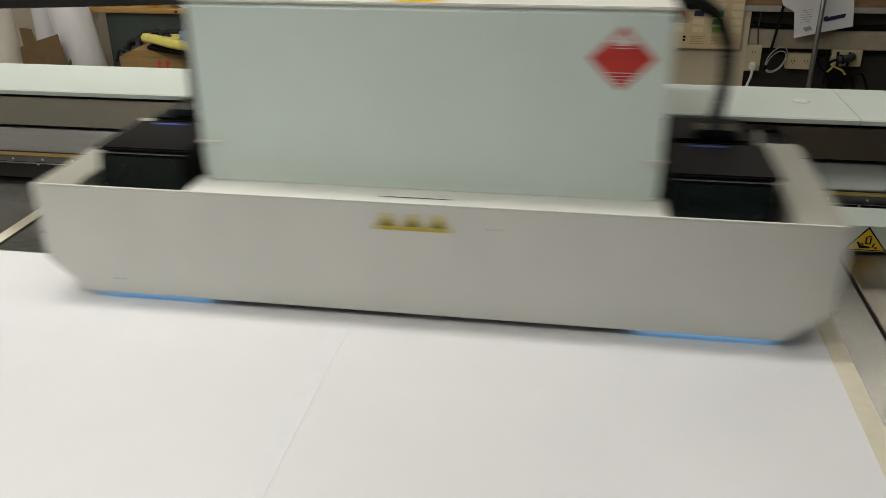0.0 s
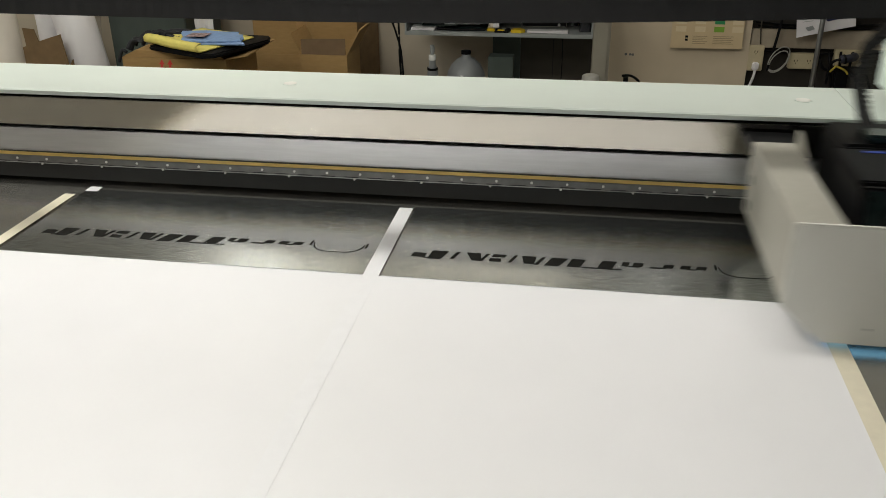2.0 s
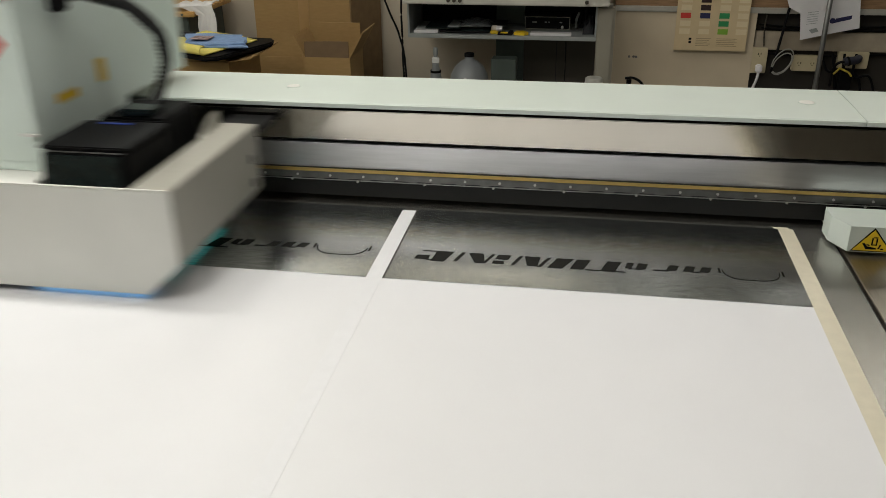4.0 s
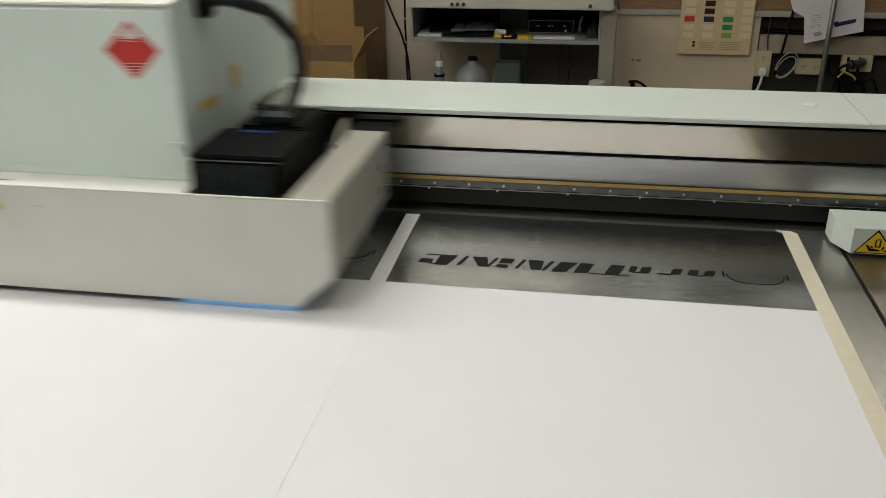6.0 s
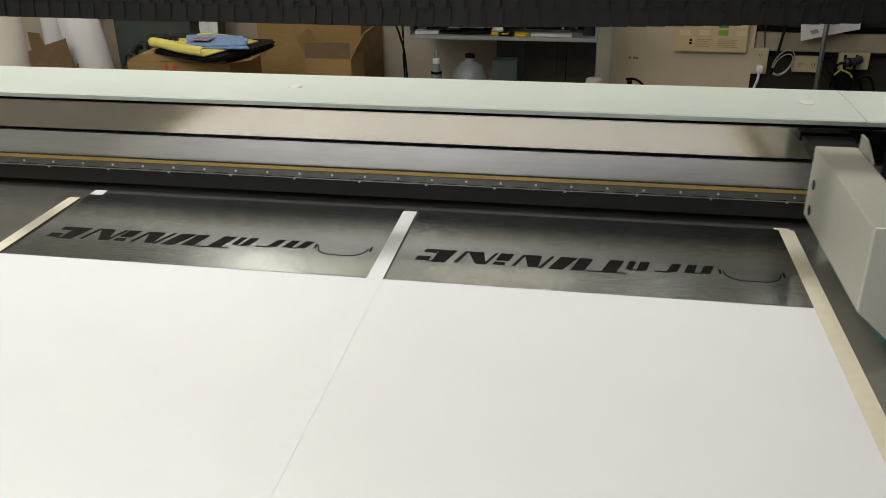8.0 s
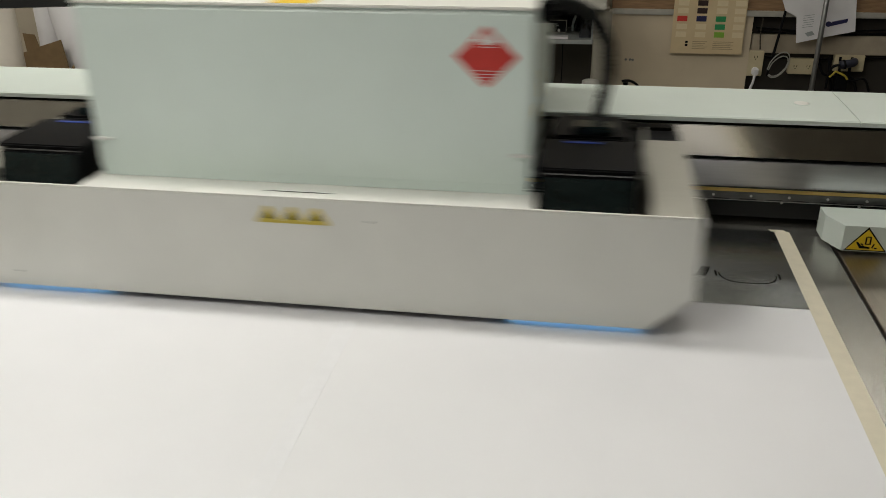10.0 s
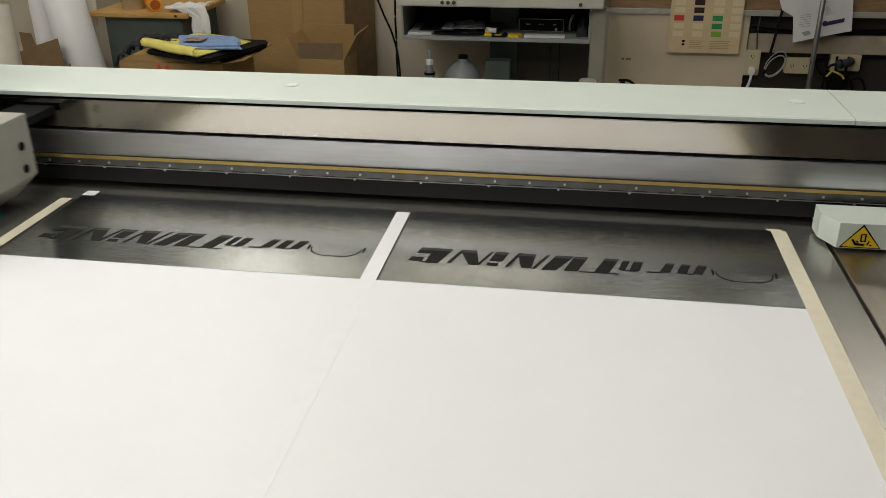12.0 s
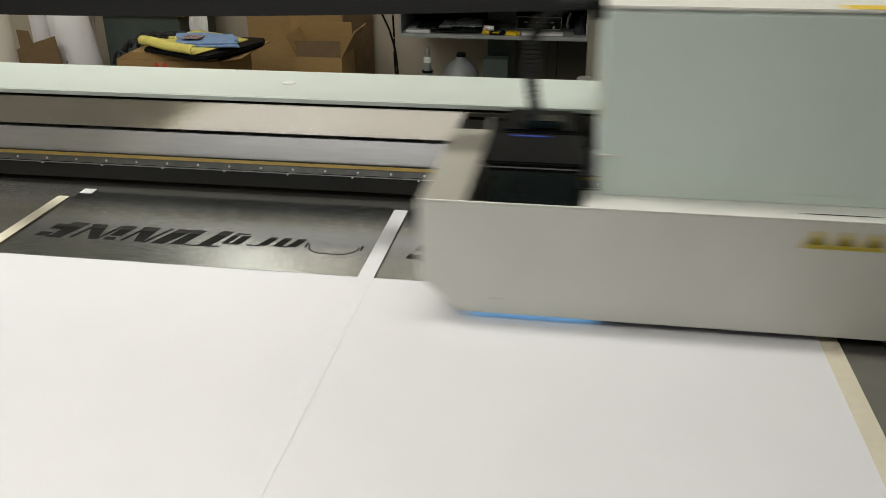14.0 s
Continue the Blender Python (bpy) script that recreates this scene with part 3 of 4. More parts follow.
# ---- things behind the gantry ----
def carton(name, label, x0, x1, y0, y1, z0, z1, material="card", at=(0, 0, 0), flaps=()):
    ob = thing(name, label, "cardboard box", at)
    t = 0.005
    bm = bmesh.new()
    box(bm, x0, x1, y0, y0 + t, z0, z1)
    box(bm, x0, x1, y1 - t, y1, z0, z1)
    box(bm, x0, x0 + t, y0 + t, y1 - t, z0, z1)
    box(bm, x1 - t, x1, y0 + t, y1 - t, z0, z1)
    box(bm, x0 + t, x1 - t, y0 + t, y1 - t, z0, z0 + t)
    part("body", bm, material, ob)
    for side, length, ang in flaps:
        w = (x1 - x0 if side in "fb" else y1 - y0) - 0.01
        bm = box(bmesh.new(), -w / 2, w / 2, -t / 2, t / 2, 0, length)
        f = part("flap", bm, material, ob)
        if side == "f":
            f.matrix_basis = pose((x0 + x1) / 2, y0 + t / 2, z1 + 0.001, ang)
        elif side == "b":
            f.matrix_basis = pose((x0 + x1) / 2, y1 - t / 2, z1 + 0.001, ang)
        elif side == "l":
            f.matrix_basis = pose(x0 + t / 2, (y0 + y1) / 2, z1 + 0.001, 0, ang, 0) @ pose(0, 0, 0, 0, 0, 90)
        else:
            f.matrix_basis = pose(x1 - t / 2, (y0 + y1) / 2, z1 + 0.001, 0, ang, 0) @ pose(0, 0, 0, 0, 0, 90)
    return ob


def workbench():
    ob = thing("workbench", "pale grey steel workbench with an open shelf under its top", "workbench")
    part("top", B(-0.545, 0.345, 2.62, 3.04, T - 0.022, T + 0.03, bevel=0.004), "bench", ob, "pale grey worktop edge")
    part("back", B(-0.525, 0.29, 3.0, 3.02, T - 0.178, T - 0.024), "black", ob)
    part("shelf", B(-0.53, 0.297, 2.68, 3.0, T - 0.177, T - 0.1600, bevel=0.002), "greysteel", ob, "grey steel shelf")
    part("side", B(-0.53, -0.522, 2.685, 3.0, T - 0.1597, T - 0.023), "greysteel", ob)
    part("side", B(0.289, 0.297, 2.685, 3.0, T - 0.1597, T - 0.023), "greysteel", ob)
    part("post", B(-0.165, -0.035, 2.955, 2.998, 0.0, T - 0.178), "greencab", ob, "dark green rear post")
    part("upper_post", B(-0.165, -0.035, 2.955, 2.998, T - 0.1597, T - 0.023), "greencab", ob)
    part("leg", B(0.299, 0.372, 2.66, 2.74, 0, T - 0.023, bevel=0.012), "benchleg", ob, "warm grey painted leg")
    part("lower_shelf", B(-0.56, 0.297, 2.56, 2.95, T - 0.60, T - 0.58, bevel=0.002), "greysteel", ob)
    # the shadow below the shelf is painted into this brown
    part("modesty_panel", B(-0.033, 0.297, 2.952, 2.97, T - 0.578, T - 0.178), "shade", ob, "brown back panel, darkened for shade below the shelf")
    part("panel_joint", B(0.118, 0.121, 2.9505, 2.9515, T - 0.578, T - 0.178), "dark", ob)
    part("cord", tube(bmesh.new(), [(0.168, 2.72, T - 0.178), (0.170, 2.72, T - 0.30), (0.166, 2.72, T - 0.45)], 0.0025, 6, 5), "black", ob, "thin black cord", True)
    for kx in (-0.335, -0.310, -0.285, 0.25):
        part("knob", cyl(bmesh.new(), 0.008, (kx, 2.619, T - 0.004), (kx, 2.610, T - 0.004), 10), "shade", ob)


workbench()
ZS = T - 0.1597


def crumple(x, y, z, w, d, h, seed, n=18):
    """A crumpled heap of film: a sheet thrown into sharp folds that die out at its edge."""
    bm = bmesh.new()
    bmesh.ops.create_grid(bm, x_segments=n, y_segments=n, size=0.5)
    for v in bm.verts:
        u, t = v.co.x * 2, v.co.y * 2
        rise = max(0.0, 1 - u * u) * max(0.0, 1 - t * t)
        fold = abs(noise.noise(Vector((u * 2.3 + seed, t * 2.1, seed)))) + 0.5 * abs(noise.noise(Vector((u * 5 + seed, t * 5, 1.7))))
        v.co = Vector((x + v.co.x * w, y + v.co.y * d, z + 0.001 + h * rise ** 0.5 * (0.35 + 1.1 * fold)))
    bmesh.ops.solidify(bm, geom=bm.faces[:], thickness=0.0008)
    return bm


def shelf_clutter():
    solid("paper_stack", B(-0.505, -0.398, 2.70, 2.78, ZS + 0.0005, ZS + 0.012, bevel=0.001), "paper", "small stack of white paper on the shelf", "paper stack")
    solid("paper_sheet", B(-0.50, -0.36, 2.735, 2.80, ZS + 0.0125, ZS + 0.0145), "greysteel", "loose pale sheet lying on the paper stack", "paper")
    solid("plastic_bag", crumple(-0.26, 2.82, ZS, 0.22, 0.18, 0.030, 1.3), "lampglass", "crumpled dark plastic bag on the shelf", "plastic bag", smooth=True)
    solid("looped_cable", tube(bmesh.new(), [(-0.39, 2.72, ZS + 0.006), (-0.3, 2.705, ZS + 0.006), (-0.22, 2.71, ZS + 0.007), (-0.175, 2.72, ZS + 0.006)], 0.005), "black", "black cable lying on the shelf", "cable", smooth=True)
    ob = thing("tape_gun", "yellow and black hand tool on the shelf", "hand tool")
    part("body", B(-0.165, -0.130, 2.705, 2.74, ZS + 0.0005, ZS + 0.012, bevel=0.003), "yellow", ob)
    part("grip", B(-0.129, -0.095, 2.705, 2.73, ZS + 0.0005, ZS + 0.012, bevel=0.004), "black", ob)
    part("spool", cyl(bmesh.new(), 0.014, (-0.165, 2.755, ZS + 0.016), (-0.14, 2.755, ZS + 0.016)), "cream", ob)
    solid("yellow_tool", prism(bmesh.new(), [(-0.058, 2.69), (-0.012, 2.685), (0.004, 2.705), (-0.02, 2.735), (-0.05, 2.725)], "z", ZS + 0.0005, ZS + 0.013), "yellow", "small yellow plastic tool on the shelf", "hand tool")
    solid("black_grip", B(-0.085, -0.059, 2.70, 2.725, ZS + 0.0005, ZS + 0.016, bevel=0.005), "black", "short black plastic grip on the shelf", "grip")
    solid("white_tray", B(0.012, 0.190, 2.69, 2.735, ZS + 0.0005, ZS + 0.011, bevel=0.002), "paper", "flat white tray on the shelf", "tray")
    ob = thing("black_device", "black electronic device with a grey frame on the shelf", "device")
    part("body", B(-0.024, 0.180, 2.84, 2.95, ZS + 0.0005, ZS + 0.058, bevel=0.003), "black", ob)
    bm = bmesh.new()
    for a in ((-0.022, 0.178, 0.002, 0.0042), (-0.022, 0.178, 0.0545, 0.0567), (-0.022, -0.0198, 0.0043, 0.0544), (0.1758, 0.178, 0.0043, 0.0544)):
        box(bm, a[0], a[1], 2.836, 2.8395, ZS + a[2], ZS + a[3])
    part("front_frame", bm, "railpaint", ob, "thin pale frame")
    for bx, bw in ((0.066, 0.010), (0.082, 0.006), (0.01, 0.02), (0.132, 0.012)):
        part("button", B(bx, bx + bw, 2.836, 2.8395, ZS + 0.030, ZS + 0.035), "greysteel", ob)
    part("dial", cyl(bmesh.new(), 0.006, (0.145, 2.8395, ZS + 0.012), (0.145, 2.832, ZS + 0.012), 12), "white", ob, "small white knob")
    solid("black_pouch", crumple(0.262, 2.80, ZS, 0.05, 0.12, 0.09, 3.1, 12), "glove", "black cloth pouch on the shelf", "pouch", smooth=True)



def shelf_odds():
    rnd = random.Random(11)
    for k in range(3):
        x = -0.46 + 0.10 * k
        solid("flat_sheet", B(x, x + 0.16, 2.72 + 0.02 * k, 2.90, ZS + 0.0185 + 0.004 * k, ZS + 0.021 + 0.004 * k), ("lampglass", "greysteel", "black")[k],
              "thin dark sheet lying on the shelf", "sheet", group="thin sheets")
    solid("clear_bag", crumple(-0.235, 2.79, ZS + 0.028, 0.15, 0.13, 0.026, 5.2), "clear", "crumpled clear plastic bag on the shelf", "plastic bag", smooth=True)
    for k in range(5):
        x, h = 0.205 + 0.017 * k, rnd.uniform(0.05, 0.10)
        solid("black_tool", tube(bmesh.new(), [(x, 2.86, ZS + 0.007), (x + rnd.uniform(-0.01, 0.01), 2.85, ZS + h * 0.6), (x + rnd.uniform(-0.015, 0.015), 2.86, ZS + h)], 0.006, 8), "black" if k else "greysteel",
              "black handled tool standing in the shelf", "hand tool", group="black tools", smooth=True)
    solid("white_roll", cyl(bmesh.new(), 0.011, (-0.138, 2.72, ZS + 0.0235), (-0.112, 2.72, ZS + 0.0235), 16), "paper", "small white tape roll on the yellow tool", "tape roll")
    solid("black_strip", B(-0.130, -0.066, 2.683, 2.698, ZS + 0.0005, ZS + 0.008, bevel=0.002), "black", "short black bar lying on the shelf", "bar")
    solid("orange_tag", B(-0.116, -0.086, 2.684, 2.697, ZS + 0.0085, ZS + 0.013, bevel=0.001), "yellow", "small yellow tag on the black bar", "tag")


shelf_clutter()
shelf_odds()
ZL = T - 0.5795


def bench_bottles():
    ob = thing("spray_bottle", "slim white spray bottle on the lower shelf", "spray bottle", (-0.413, 2.72, ZL))
    part("bottle", lathe(bmesh.new(), [(0.028, 0), (0.033, 0.01), (0.033, 0.17), (0.022, 0.24), (0.015, 0.27), (0.015, 0.285)]), "jug", ob, smooth=True)
    part("collar", lathe(bmesh.new(), [(0.017, 0.2855), (0.017, 0.305), (0.012, 0.31)]), "white", ob)
    part("band", lathe(bmesh.new(), [(0.0245, 0.24), (0.0245, 0.25)]), "black", ob)
    part("nozzle", lathe(bmesh.new(), [(0.008, 0.3105), (0.011, 0.325), (0.010, 0.35), (0.006, 0.353)]), "greysteel", ob)
    ob = thing("plastic_jug", "cloudy plastic gallon jug with a black cap", "jug", (-0.262, 2.74, ZL))
    part("body", lathe(bmesh.new(), [(0.08, 0), (0.088, 0.01), (0.089, 0.20), (0.084, 0.230), (0.066, 0.265), (0.042, 0.288), (0.021, 0.300), (0.02, 0.312)]), "jug", ob, smooth=True)
    part("cap", lathe(bmesh.new(), [(0.022, 0.3125), (0.022, 0.326), (0.02, 0.328)]), "black", ob, "black screw cap")
    part("label", B(-0.012, 0.0, -0.0915, -0.0895, 0.15, 0.235), "paper", ob)
    solid("grey_box", B(-0.160, -0.048, 2.72, 2.80, 0, 0.306, bevel=0.003), "greencab", "grey-green metal box on the lower shelf", "metal box", (0, 0, ZL))
    solid("white_container", lathe(bmesh.new(), [(0.036, 0), (0.04, 0.006), (0.04, 0.225), (0.036, 0.262), (0.03, 0.266)], (0.298, 2.605, ZL), 20), "greycord", "off-white plastic container on the lower shelf", "container", smooth=True)
    for k in (0, 1):
        solid("hanging_cable", tube(bmesh.new(), [(-0.63 + 0.105 * k, 2.56, T + 0.08), (-0.58 + 0.05 * k, 2.56, T - 0.05), (-0.540 + 0.012 * k, 2.56, T - 0.15), (-0.516 - 0.010 * k, 2.56, T - 0.31), (-0.50 + 0.01 * k, 2.56, 0.006)], 0.0045, 8),
              "black", "thin black cable hanging beside the workbench", "cable", group="hanging cables", smooth=True)


bench_bottles()


def wall_board():
    ob = thing("wall_board", "beige wall board with a metal rail and wood above", "wall board", kind="structure")
    part("board", B(0.376, 1.003, 2.995, 3.055, 0.0, T - 0.098), "panel", ob, "scuffed beige board")
    part("rail", B(0.376, 1.72, 2.985, 3.055, T - 0.0975, T - 0.074, bevel=0.002), "railpaint", ob, "dull pale metal rail")
    part("upper_wood", B(0.376, 1.72, 3.0, 3.055, T - 0.0735, T + 0.5), "darkwood", ob, "dark brown wood panel")
    # flat board; the recess is only its near-black colour
    part("recess", B(1.005, 1.72, 3.035, 3.055, 0.0, T - 0.0985), "nearblack", ob, "near-black board drawn as a recess")
    part("raceway", B(1.01, 1.72, 3.005, 3.034, T - 0.262, T - 0.180, bevel=0.003), "raceway", ob, "grimy beige cable raceway")
    for k, (xa, za) in enumerate(((1.02, 0.15), (1.03, 0.165), (1.01, 0.275))):
        part("wire", tube(bmesh.new(), [(xa, 3.02, T - za), (xa + 0.25, 3.018, T - za - 0.012), (xa + 0.68, 3.02, T - za + 0.004)], 0.004, 6, 5), "black", ob)
    for x, z in ((0.455, 0.305), (0.475, 0.305), (0.487, 0.306)):
        part("plug_hole", cyl(bmesh.new(), 0.006, (x, 2.9945, T - z), (x, 2.9955, T - z), 10), "strip", ob)


wall_board()


def colour_chart():
    ob = thing("colour_chart", "aged buff colour chart with rows of swatches", "wall chart", (0, 2.972, T))
    part("card", B(0.650, 0.966, 0, 0.004, -0.265, 0.12), "chart", ob, "buff card")
    rows = [-0.028, -0.062, -0.097, -0.132, -0.167]
    cols = [0.668, 0.752, 0.836, 0.915]
    special = {(0, 2): "red", (1, 0): "maroon", (1, 1): "maroon", (1, 2): "navy", (2, 2): "green", (2, 3): "green", (2, 4): "lime"}
    for i, x in enumerate(cols):
        for j, z in enumerate(rows):
            part("swatch", B(x, x + (0.044 if (i, j) in special else 0.046), -0.0006, -0.0002, z - 0.024, z), special.get((i, j), "pale"), ob)
    for k in range(5):
        part("text_line", B(0.745, 0.81 - 0.008 * (k % 3), -0.0006, -0.0002, -0.212 - k * 0.008, -0.209 - k * 0.008), "charttext", ob)
        part("text_line", B(0.835, 0.925 - 0.01 * (k % 2), -0.0006, -0.0002, -0.212 - k * 0.008, -0.209 - k * 0.008), "charttext", ob)
    for k in range(2):
        part("dot", B(0.713, 0.725, -0.0006, -0.0002, -0.218 - k * 0.014, -0.208 - k * 0.014), "black", ob)


colour_chart()


def outlet(x, z, w, h, sockets, name="wall_outlet", y=2.998):
    ob = thing(name, "ivory electrical outlet with a cover plate", "outlet", (x, y, T + z), group="wall outlets")
    part("plate", B(-w / 2, w / 2, 0, 0.03, -h / 2, h / 2, bevel=0.003), "ivory", ob)
    for sx, sz in sockets:
        s = part("socket", cyl(bmesh.new(), 0.016, (sx, 0.0, sz), (sx, -0.0012, sz), 18), "ivory", ob)
        for dx in (-0.006, 0.006):
            part("slot", B(sx + dx - 0.0014, sx + dx + 0.0014, -0.0018, -0.0013, sz - 0.002, sz + 0.007), "black", s)
        part("pin", B(sx - 0.002, sx + 0.002, -0.0018, -0.0013, sz - 0.010, sz - 0.006), "black", s)
    return ob


def electrics():
    outlet(1.036, -0.309, 0.070, 0.116, [(0, 0.028), (0, -0.028)])
    outlet(1.241, -0.318, 0.116, 0.070, [(-0.028, 0), (0.028, 0)])
    outlet(1.440, -0.298, 0.130, 0.074, [(-0.02, 0)])
    ob = thing("white_plug", "white plug with a white cable in the outlet", "plug", (1.036, 2.99, T - 0.337))
    part("plug_body", B(-0.014, 0.014, -0.03, 0.0, -0.02, 0.014, bevel=0.005), "paper", ob)
    part("cable", tube(bmesh.new(), [(0, -0.02, -0.02), (-0.004, -0.025, -0.05), (-0.014, -0.02, -0.09), (-0.03, -0.01, -0.16), (-0.03, 0.0, -0.3)], 0.006, 8), "paper", ob, "", True)
    ob = thing("black_plug", "large black round plug in the outlet", "plug", (1.44, 2.965, T - 0.290))
    part("plug_body", tube(bmesh.new(), [(-0.048, -0.012, -0.006), (-0.02, -0.008, -0.002), (0.008, 0.006, 0.0), (0.02, 0.030, 0.001)], 0.018, 14, 5), "bluegrey", ob, "", True)
    part("cord", tube(bmesh.new(), [(-0.048, -0.012, -0.006), (-0.07, -0.01, -0.012), (-0.085, 0.0, -0.04), (-0.09, 0.0, -0.12)], 0.006, 8, 5), "black", ob, "", True)
    part("grip_ring", tube(bmesh.new(), [(-0.036, -0.010, -0.005), (-0.028, -0.009, -0.003)], 0.0215, 14, 3), "black", ob, "", True)
    for r0, r1, dz in ((0.042, 0.058, 0.0), (0.036, 0.046, -0.006)):
        pts = [(1.132 + r0 * math.cos(a) + 0.018 * math.sin(a), 2.965 + 0.006 * math.cos(a), T - 0.306 + dz + r1 * math.sin(a)) for a in [-2.2 + 0.52 * k for k in range(12)]]
        solid("white_cable", tube(bmesh.new(), pts, 0.0026, 8, 4), "greycord", "looped off-white power cable on the wall", "cable", group="looped cables", smooth=True)
    solid("black_cable", tube(bmesh.new(), [(1.14, 2.97, T + 0.02), (1.125, 2.97, T - 0.1), (1.11, 2.97, T - 0.22), (1.09, 2.975, T - 0.36)], 0.006, 8),
          "black", "black power cable running down the wall", "cable", smooth=True)
    solid("red_cable", tube(bmesh.new(), [(1.045, 3.0, T - 0.105), (1.042, 3.0, T - 0.17), (1.05, 3.0, T - 0.245)], 0.003, 8),
          "shade", "brown cable running down to the outlet", "cable", smooth=True)
    for pts in ([(1.378, 2.95, T - 0.322), (1.368, 2.95, T - 0.336), (1.356, 2.955, T - 0.352)], [(1.380, 2.95, T - 0.326), (1.405, 2.945, T - 0.336), (1.420, 2.95, T - 0.345), (1.432, 2.95, T - 0.360)]):
        solid("yellow_connector", tube(bmesh.new(), pts, 0.0045, 8), "olive", "yellow cable connector hanging by the outlet", "connector", group="yellow connectors", smooth=True)
    for k in range(4):
        solid("dark_cable", tube(bmesh.new(), [(1.30 + 0.05 * k, 3.0, T - 0.27), (1.33 + 0.04 * k, 2.985, T - 0.34 - 0.01 * k), (1.37 + 0.05 * k, 2.99, T - 0.37), (1.39 + 0.06 * k, 2.995, T - 0.5)], 0.006, 8),
              "black", "black cable tangled below the outlet", "cable", group="tangled cables", smooth=True)
    solid("dark_adapter", B(1.385, 1.44, 2.965, 2.999, T - 0.44, T - 0.352, bevel=0.004), "black", "black power adapter below the outlet", "adapter")
    solid("metal_pole", cyl(bmesh.new(), 0.011, (1.272, 2.90, 0), (1.277, 2.90, T + 0.4), 16), "alu", "thin grey metal pole standing before the wall", "pole", smooth=True)
    ob = thing("headphone", "black curved headband lying behind the gantry", "headband", (0.46, 2.90, 0))
    part("band", tube(bmesh.new(), [(-0.02, 0, T - 0.385), (0.02, 0, T - 0.383), (0.06, 0, T - 0.41), (0.075, 0, T - 0.46)], 0.006, 8), "black", ob, "", True)
    part("stand", cyl(bmesh.new(), 0.012, (0.0, 0.02, 0), (0.0, 0.02, T - 0.394), 10), "black", ob)


electrics()


def pinned_papers():
    ob = thing("pinned_papers", "white printed papers pinned up in an overlapping fan", "papers", (0, 2.955, T))
    part("sheet", prism(bmesh.new(), [(1.085, 0.03), (1.125, -0.065), (1.175, -0.09), (1.19, -0.205), (1.30, -0.178), (1.30, 0.07)], "y", 0, 0.0006), "paper", ob)
    part("sheet", prism(bmesh.new(), [(1.285, 0.07), (1.285, -0.18), (1.428, -0.148), (1.40, 0.07)], "y", -0.003, -0.0024), "paper", ob)
    part("sheet", prism(bmesh.new(), [(1.19, 0.07), (1.20, -0.03), (1.262, -0.075), (1.29, -0.03), (1.34, -0.072), (1.385, -0.02), (1.385, 0.07)], "y", -0.006, -0.0054), "paper", ob)
    part("mark", prism(bmesh.new(), [(1.318, -0.128), (1.388, -0.110), (1.390, -0.093), (1.325, -0.108)], "y", -0.0045, -0.0038), "navy", ob, "dark blue plain mark")
    part("mark", cyl(bmesh.new(), 0.012, (1.312, -0.0046, -0.118), (1.312, -0.0038, -0.118), 14), "navy", ob)
    for k in range(6):
        part("text_line", prism(bmesh.new(), [(1.205, -0.085 - k * 0.010), (1.25, -0.078 - k * 0.010), (1.25, -0.080 - k * 0.010), (1.205, -0.087 - k * 0.010)], "y", -0.001, -0.0004), "greysteel", ob)
    part("picture", prism(bmesh.new(), [(1.22, -0.16), (1.25, -0.15), (1.262, -0.165), (1.235, -0.175)], "y", -0.0012, -0.0005), "greysteel", ob)
    part("pin", cyl(bmesh.new(), 0.004, (1.29, -0.012, 0.05), (1.29, 0.08, 0.05), 8), "alu", ob)


pinned_papers()


